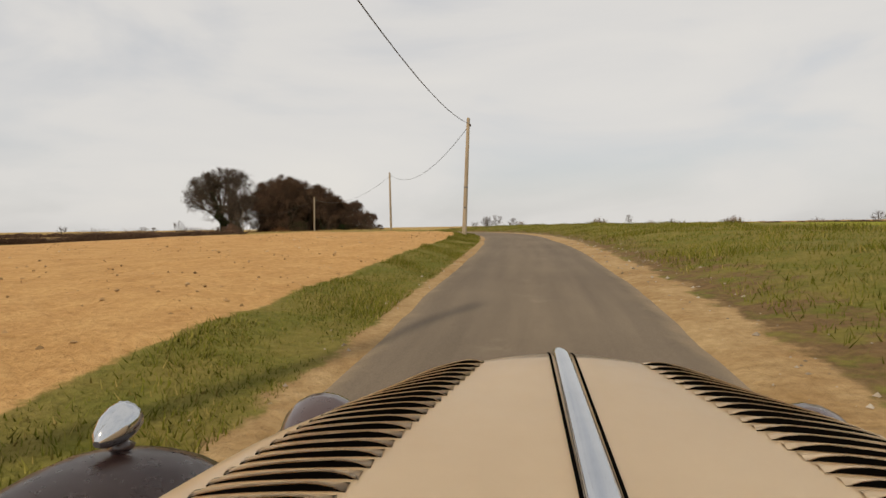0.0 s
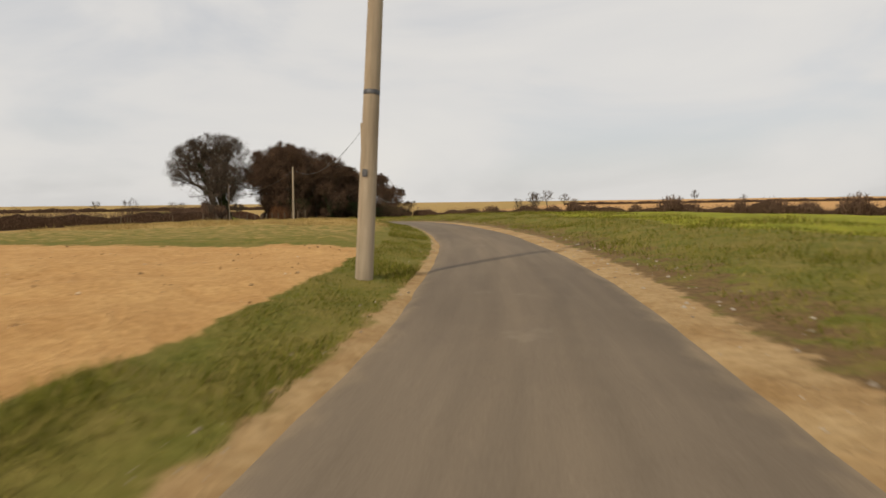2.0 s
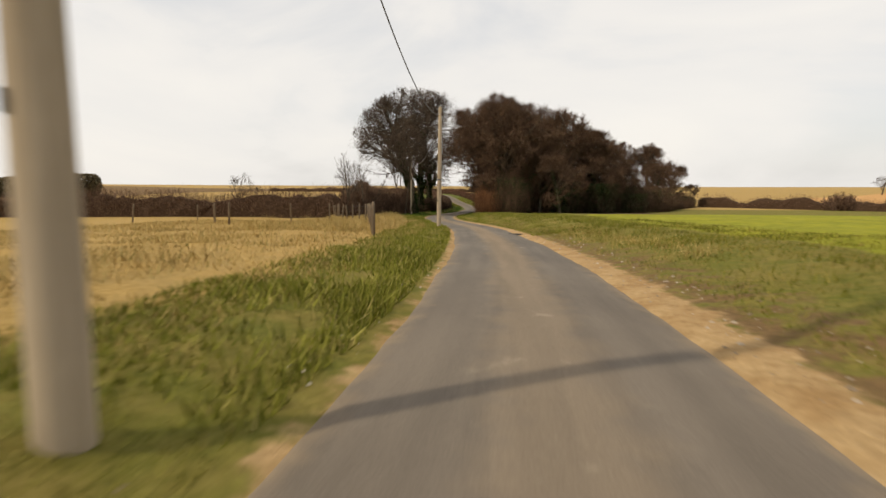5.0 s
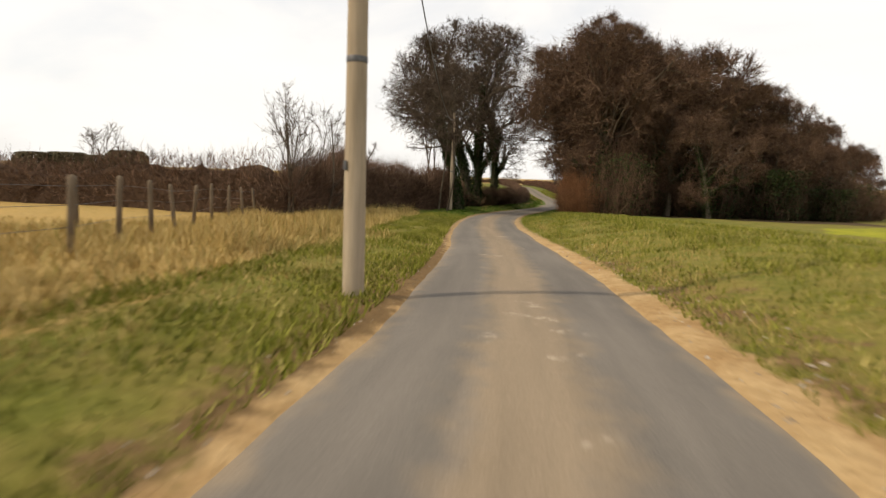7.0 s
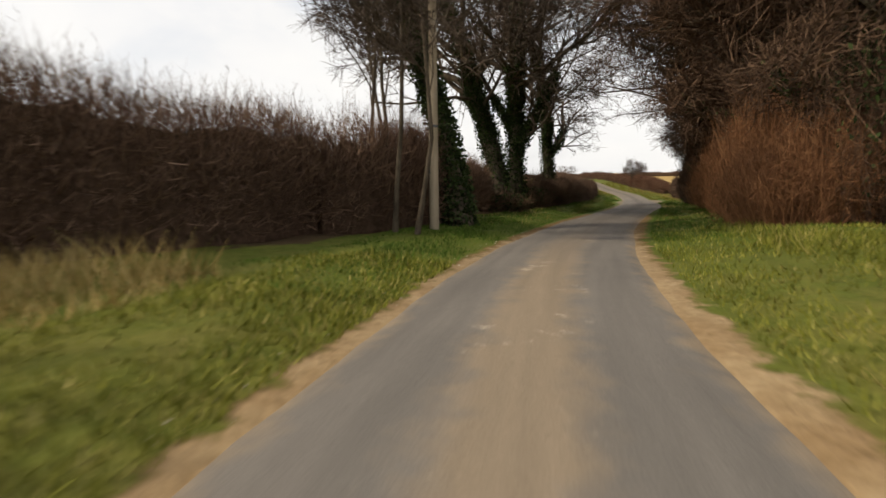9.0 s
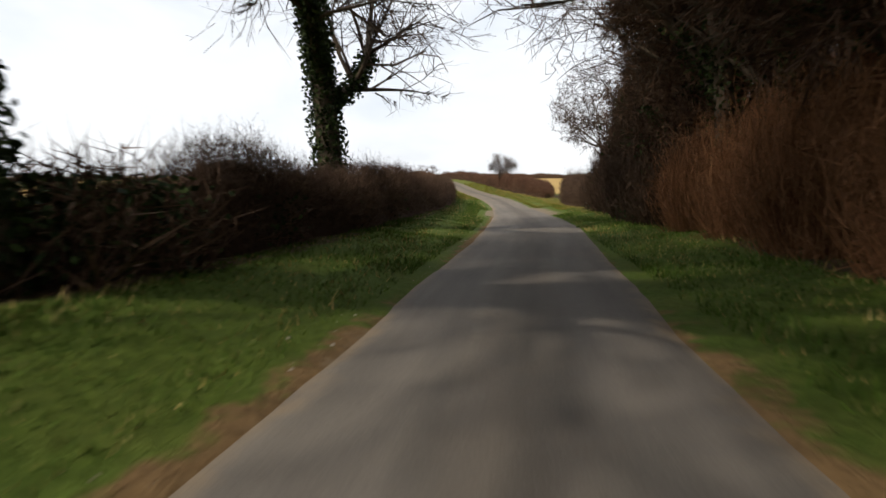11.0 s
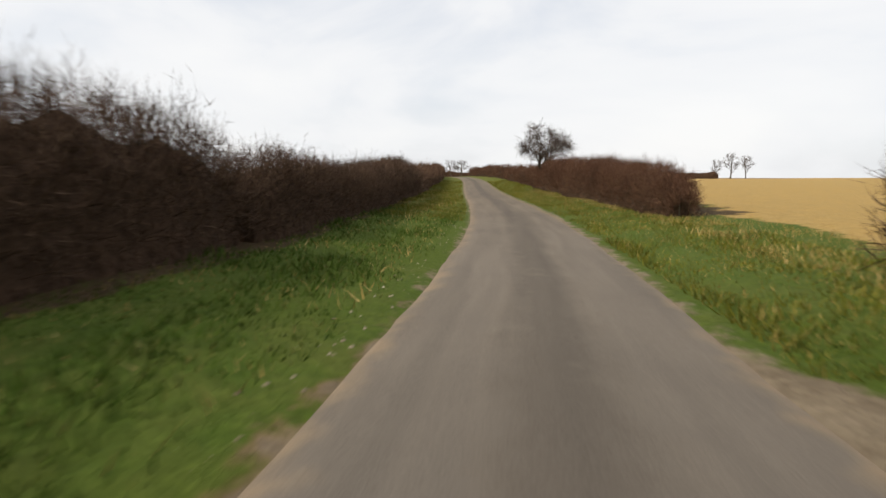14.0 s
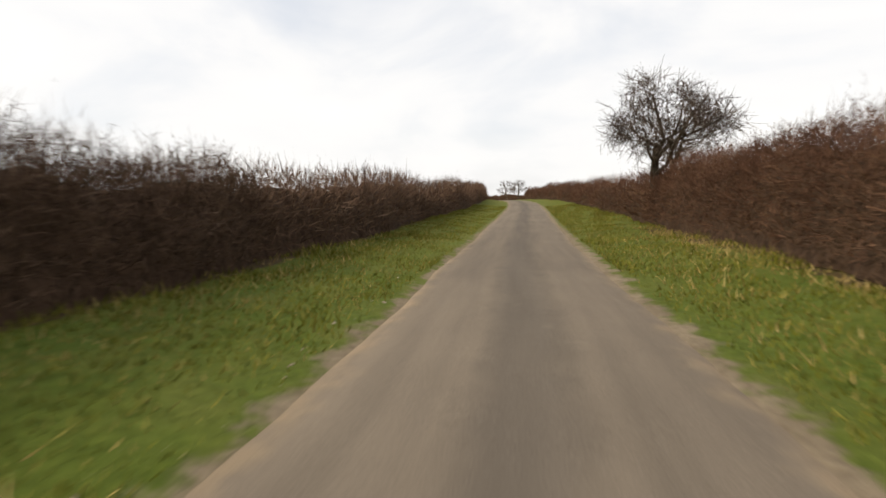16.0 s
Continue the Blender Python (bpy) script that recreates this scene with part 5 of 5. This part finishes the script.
GREEN, DRY = "low green verge grass with trodden patches", "tall bleached dry grass"
blades("verge_grass", tufted(401, 120000, -6, 75, -3.25, -1.85, 0.7), 0.09, 0.008, M["olive_grass"], GREEN)
blades("verge_grass", tufted(402, 90000, 75, 141, -4.6, -1.85, 0.8), 0.17, 0.015, M["lush_grass"], "long green roadside grass")
blades("verge_grass", tufted(403, 88000, 137, 226, -5.2, -1.95, 0.8), 0.12, 0.012, M["grass"], GREEN)
blades("verge_grass", tufted(411, 75000, 221, 285, -5.2, -1.75, 0.8), 0.13, 0.012, M["olive_grass"], "olive-green verge grass below the hedge")
blades("verge_grass", tufted(404, 125000, -6, 100, 2.5, 9.5, 0.9), 0.16, 0.010, M["olive_grass"], "green grass on the low roadside bank")
blades("verge_grass", tufted(410, 75000, 98, 150, 2.0, 9.5, 0.9), 0.19, 0.013, M["lush_grass"], "bright green grass on the roadside bank")
blades("verge_grass", tufted(405, 55000, 146, 208, 2.05, 6.2, 0.8), 0.13, 0.012, M["grass"], GREEN)
blades("verge_grass", tufted(412, 90000, 200, 285, 1.9, 5.6, 0.8), 0.14, 0.012, M["olive_grass"], "olive-green verge grass below the hedge")
blades("dry_grass", tufted(409, 45000, 96, 138, -11.0, -4.4, 0.9), 0.42, 0.014, M["dry_grass"], "long rough bleached grass before the hedge")
blades("dry_grass", tufted(406, 95000, 56, 120, -20, -3.2, 1.1), 0.2, 0.013, M["dry_grass"], DRY)
blades("dry_grass", tufted(407, 7000, 84, 135, 2.4, 5.0, 0.8), 0.18, 0.009, M["dry_grass"], "bleached grass along the bank")
blades("dry_grass", tufted(413, 9000, 150, 250, -5.0, -2.1, 0.55), 0.13, 0.011, M["dry_grass"], "scattered bleached blades in the verge")
blades("dry_grass", tufted(414, 9000, 150, 250, 2.2, 5.0, 0.55), 0.13, 0.011, M["dry_grass"], "scattered bleached blades in the verge")
blades("dry_grass", tufted(408, 14000, 195, 252, 4.1, 6.6, 0.8), 0.2, 0.009, M["dry_grass"], "bleached grass below the hedge")


def lumps(name, seed, n, s0, s1, d0, d1, lo, hi, material, label, category):
    r, s, d, x, y, z = scatter(seed, n, s0, s1, d0, d1)
    size = lo + (hi - lo) * r.uniform(0, 1, n) ** 3
    octa = np.array([(1, 0, 0), (0, 1, 0), (-1, 0, 0), (0, -1, 0), (0, 0, 0.7), (0, 0, -0.7)], float)
    f = np.array([(0, 1, 4), (1, 2, 4), (2, 3, 4), (3, 0, 4), (1, 0, 5), (2, 1, 5), (3, 2, 5), (0, 3, 5)])
    v = octa[None] * size[:, None, None] * r.uniform(0.6, 1.4, (n, 6, 1)) + np.stack([x, y, z + 0.1 * size], 1)[:, None]
    ob = part(name, mesh_from(name, v.reshape(-1, 3), (np.arange(n)[:, None, None] * 6 + f[None]).reshape(-1, 3)), material)
    tagged(ob, label, category, kind="stuff")


lumps("soil_clods", 421, 4500, -5, 44, -20, -3.4, 0.008, 0.042, M["clod"], "dry clods and flints on ploughed soil", "clods")
lumps("loose_stones", 422, 1500, -5, 240, -2.2, -1.7, 0.006, 0.028, M["flint"], "pale loose stones along the lane's edge", "stones")
lumps("loose_stones", 423, 2200, -5, 128, 1.6, 2.9, 0.006, 0.04, M["flint"], "pale loose flints on the dusty verge", "stones")


# ---------------------------------------------------------------- the old open car at the start of the lane
def gloss(name, dark, light, rough, metal=0.0, coat=0.0, scale=3.0):
    n = Nodes(name, rough, metal)
    a = n.noise(scale, 5, 0.6)
    n.color(n.ramp(a, (0.3, dark), (0.7, light)))
    n.b.inputs["Specular IOR Level"].default_value = 0.5
    n.b.inputs["Coat Weight"].default_value = coat
    n.b.inputs["Coat Roughness"].default_value = 0.08
    n.rough(n.ramp(n.noise(scale * 9, 3), (0.3, (rough * 0.8,) * 3), (0.7, (rough * 1.2,) * 3)))
    return n.m


M["cream"] = gloss("cream_coach_paint", (0.8, 0.615, 0.4), (0.86, 0.675, 0.45), 0.35, 0, 0.5)
M["maroon"] = gloss("dark_maroon_coach_paint", (0.045, 0.026, 0.024), (0.065, 0.036, 0.033), 0.3, 0, 0.6)
M["chrome"] = gloss("worn_chrome", (0.5, 0.52, 0.55), (0.66, 0.68, 0.7), 0.12, 1.0)
# Flat black paints in the shade of the louvre openings; trim shares it.
M["slot_black"] = gloss("black_louvre_shade_and_trim", (0.002, 0.0018, 0.0016), (0.004, 0.0035, 0.003), 0.95)
M["slot_black"].node_tree.nodes["Principled BSDF"].inputs["Specular IOR Level"].default_value = 0.0
M["rubber"] = gloss("black_tyre_rubber", (0.012, 0.012, 0.012), (0.025, 0.025, 0.025), 0.8)
M["leather"] = gloss("worn_brown_leather", (0.09, 0.045, 0.025), (0.15, 0.08, 0.045), 0.55)


def bonnet_half(y):
    """Half the bonnet's width at y."""
    return float(ramp(y, (-0.3, 0.68), (0.6, 0.625), (0.8, 0.56), (1.0, 0.487), (1.18, 0.405), (1.27, 0.345)))


def strip_bonnet(off_u, y):
    """The bonnet's top: u from -1 to 1 across, y ahead. Returns off, z."""
    a = abs(off_u)
    nose = float(step01(y, 0.85, 1.27))
    z = 1.066 - (0.02 + 0.055 * nose) * a ** 2 - 0.05 * a ** 8 - 0.012 * float(step01(y, 1.2, 1.27))
    return off_u * bonnet_half(y), z


def sheet(rows, smooth=True):
    """A skin through rows of points."""
    bm = bmesh.new()
    vs = [[bm.verts.new(p) for p in row] for row in rows]
    for a, b in zip(vs, vs[1:]):
        for k in range(len(a) - 1):
            bm.faces.new((a[k], a[k + 1], b[k + 1], b[k])).smooth = smooth
    return bm


def ring(radius, tube, sides=28, facets=10):
    rows = []
    for i in range(sides + 1):
        a = 2 * math.pi * i / sides
        rows.append([((0 + tube * 1.1 * math.sin(b)), (radius + tube * math.cos(b)) * math.cos(a), (radius + tube * math.cos(b)) * math.sin(a)) for b in [2 * math.pi * k / facets for k in range(facets + 1)]])
    bm = sheet(rows)
    bmesh.ops.remove_doubles(bm, verts=bm.verts, dist=1e-5)
    return bm


def wing(length, width, z_top, fall):
    """A domed mudguard shell along y, with rolled thickness."""
    rows = []
    for i in range(21):
        u = -1 + 2 * i / 20
        w = width / 2 * max(1 - abs(u) ** 3.2, 0.12) ** 0.5
        rows.append([(w * v, u * length / 2, z_top - fall * abs(u) ** 2.4 - 0.1 * abs(v) ** 2.5) for v in [-1 + k / 5 for k in range(11)]])
    bm = sheet(rows)
    bmesh.ops.solidify(bm, geom=list(bm.faces), thickness=0.012)
    return bm


def make_car():
    car = thing("vintage_car", 0, 0, 0, "cream open vintage car with dark maroon wings and louvred bonnet", "car")
    car.matrix_basis = pose(0.01, 0.0, 0.0, 3.75, 0, 3.9) @ Matrix.Translation((0.092, 0, 0.0))
    us = [-1 + k / 12 for k in range(25)]
    stations = [-0.3 + 1.57 * i / 24 for i in range(25)]
    rows = []
    for y in stations:
        row = [(o, y, z) for o, z in (strip_bonnet(u, y) for u in us)]
        w = row[-1][0]
        rows.append([(-w - 0.03, y, 0.62), (-w - 0.02, y, 0.76)] + row + [(w + 0.02, y, 0.76), (w + 0.03, y, 0.62)])
    bm = sheet(rows)
    bmesh.ops.solidify(bm, geom=list(bm.faces), thickness=0.006)
    bonnet = part("bonnet", bm, M["cream"], car, "cream bonnet with raked louvres")
    hinge = sheet([[(0.021 * math.sin(b) * ramp(y, (0.5, 1.05), (1.17, 0.8)), y, strip_bonnet(0, y)[1] + 0.001 + 0.014 * math.cos(b)) for b in [-1.5 + 0.3 * k for k in range(11)]] for y in stations])
    part("hinge_strip", hinge, M["chrome"], bonnet, "polished hinge strip down the bonnet")
    for side in (-1, 1):
        part("rubber_seal", sheet([[(side * (0.021 + 0.005 * k), y, strip_bonnet(0, y)[1] + 0.0035) for k in (0, 1)] for y in stations]), M["slot_black"], bonnet)
        for i in range(30):
            y0 = 1.2 - 0.0288 * i
            w = bonnet_half(y0)
            inner = 0.158 + 0.25 * (1.19 - y0)
            outer = w * 0.8
            lip, foot, low = [], [], []
            for k in range(13):
                t = k / 12
                off = inner + (outer - inner) * t
                rise = 0.0125 * min(1.0, 4.5 * t) ** 0.6 * (1 - t) ** 0.45
                z = strip_bonnet(off / w, y0)[1]
                lip.append((side * off, y0, z + 0.001 + rise))
                foot.append((side * off, y0 + 0.022, strip_bonnet(min(off / bonnet_half(y0 + 0.022), 1.0), y0 + 0.022)[1] + 0.001))
                low.append((side * off, y0 + 0.001, z + 0.0012))
            bm = sheet([foot, [tuple((p + q) / 2 + (0.002 if c == 2 else 0) for c, (p, q) in enumerate(zip(a, b))) for a, b in zip(foot, lip)], lip])
            bmesh.ops.solidify(bm, geom=list(bm.faces), thickness=-0.0024)
            part("louvre", bm, M["cream"], bonnet)
            # A black sheet closes the opening and stands for its inner shade.
            part("slot_black", sheet([low, [(p[0], p[1] + 0.0015, p[2] - 0.002) for p in lip]]), M["slot_black"], car, "black sheet painted as the shade in a louvre opening")
    # radiator shell and grille
    bm = box(0.6, 0.1, 0.46, (0, 1.31, 0.74), 0.05)
    part("radiator_shell", bm, M["chrome"], car)
    for k in range(13):
        part("grille_bar", box(0.012, 0.02, 0.42, (-0.24 + 0.04 * k, 1.37, 0.77), 0.003), M["chrome"], car)
    # wings, lamps, wheels
    for side in (-1, 1):
        w = part("front_wing", wing(1.1, 0.42, 0.932, 0.42), M["maroon"], car, "dark maroon domed wing")
        w.matrix_basis = pose(side * 0.85, 0.92, 0.0)
        lamp = part("side_lamp", lathe([(0.008, -0.07), (0.024, -0.05), (0.038, -0.016), (0.043, 0.016), (0.04, 0.04), (0.024, 0.05)], 14), M["chrome"], car, "chromed torpedo side lamp")
        lamp.matrix_basis = pose(side * 0.853, 1.05, 0.966, -80, 0, side * -4) @ Matrix.Scale(0.86, 4)
        part("lamp_foot", lathe([(0.03, 0), (0.018, 0.01), (0.015, 0.03)], 10), M["maroon"], lamp).matrix_basis = pose(0, 0.055, 0.0, 90, 0, 0)
        hl = part("headlamp", lathe([(0.012, -0.16), (0.06, -0.13), (0.1, -0.06), (0.118, 0.0), (0.118, 0.03), (0.1, 0.035)], 20), M["maroon"], car, "dark bowl headlamp")
        hl.matrix_basis = pose(side * 0.61, 1.5, 0.745, -90, 0, 0)
        part("rim", lathe([(0.117, 0.005), (0.1172, 0.03), (0.114, 0.046), (0.1, 0.05)], 20), M["chrome"], hl)
        for y, name in ((0.98, "front_wheel"), (-1.75, "rear_wheel")):
            wheel = part(name, lathe([(0.2, -0.03), (0.22, -0.01), (0.22, 0.01), (0.2, 0.03)], 20), M["cream"], car)
            wheel.matrix_basis = pose(side * 0.7, y, 0.375, 0, 90, 0)
            tyre = part("tyre", ring(0.27, 0.062), M["rubber"], wheel)
            tyre.matrix_basis = pose(0, 0, 0, 0, -90, 0)
            part("hub_cap", lathe([(0.07, 0.03), (0.06, 0.055), (0.02, 0.065)], 14), M["chrome"], wheel).matrix_basis = pose(0, 0, 0, 0 if side > 0 else 180, 0, 0)
        part("running_board", box(0.24, 1.5, 0.03, (side * 0.82, -0.35, 0.42), 0.008), M["maroon"], car)
        w = part("rear_wing", wing(1.2, 0.34, 0.82, 0.4), M["maroon"], car)
        w.matrix_basis = pose(side * 0.82, -1.75, 0)
        part("door", box(0.04, 0.75, 0.5, (side * 0.7, -0.85, 0.72), 0.015), M["cream"], car)
    # low tub behind the bonnet, open on top
    tub = []
    for y, w, top in ((-0.3, 0.7, 0.98), (-0.5, 0.71, 0.96), (-1.3, 0.71, 0.96), (-1.5, 0.68, 0.95), (-1.9, 0.56, 0.88), (-2.25, 0.36, 0.7), (-2.4, 0.16, 0.5)):
        half = [(w * 0.9, y, 0.36), (w, y, 0.5), (w, y, top - 0.1), (w * 0.93, y, top)]
        if y < -1.4:
            half += [(w * 0.5, y, top + 0.02), (0, y, top + 0.03)]
        else:
            half += [(w * 0.86, y, top - 0.02), (w * 0.84, y, 0.45)]
        tub.append(half)
    for side in (-1, 1):
        bm = sheet([[(side * x, y, z) for x, y, z in row] for row in tub])
        bmesh.ops.solidify(bm, geom=list(bm.faces), thickness=0.008)
        part("body_side", bm, M["cream"], car)
        part("seat", box(0.5, 0.5, 0.18, (side * 0.3, -1.0, 0.5), 0.05), M["leather"], car)
        part("seat_back", box(0.5, 0.14, 0.42, (side * 0.3, -1.32, 0.72), 0.05), M["leather"], car)
    part("floor_pan", box(1.25, 3.6, 0.05, (0, -0.55, 0.36), 0.01), M["slot_black"], car)
    part("axle", box(1.4, 0.07, 0.07, (0, 0.98, 0.375), 0.015), M["slot_black"], car)
    part("axle", box(1.4, 0.07, 0.07, (0, -1.75, 0.375), 0.015), M["slot_black"], car)


make_car()
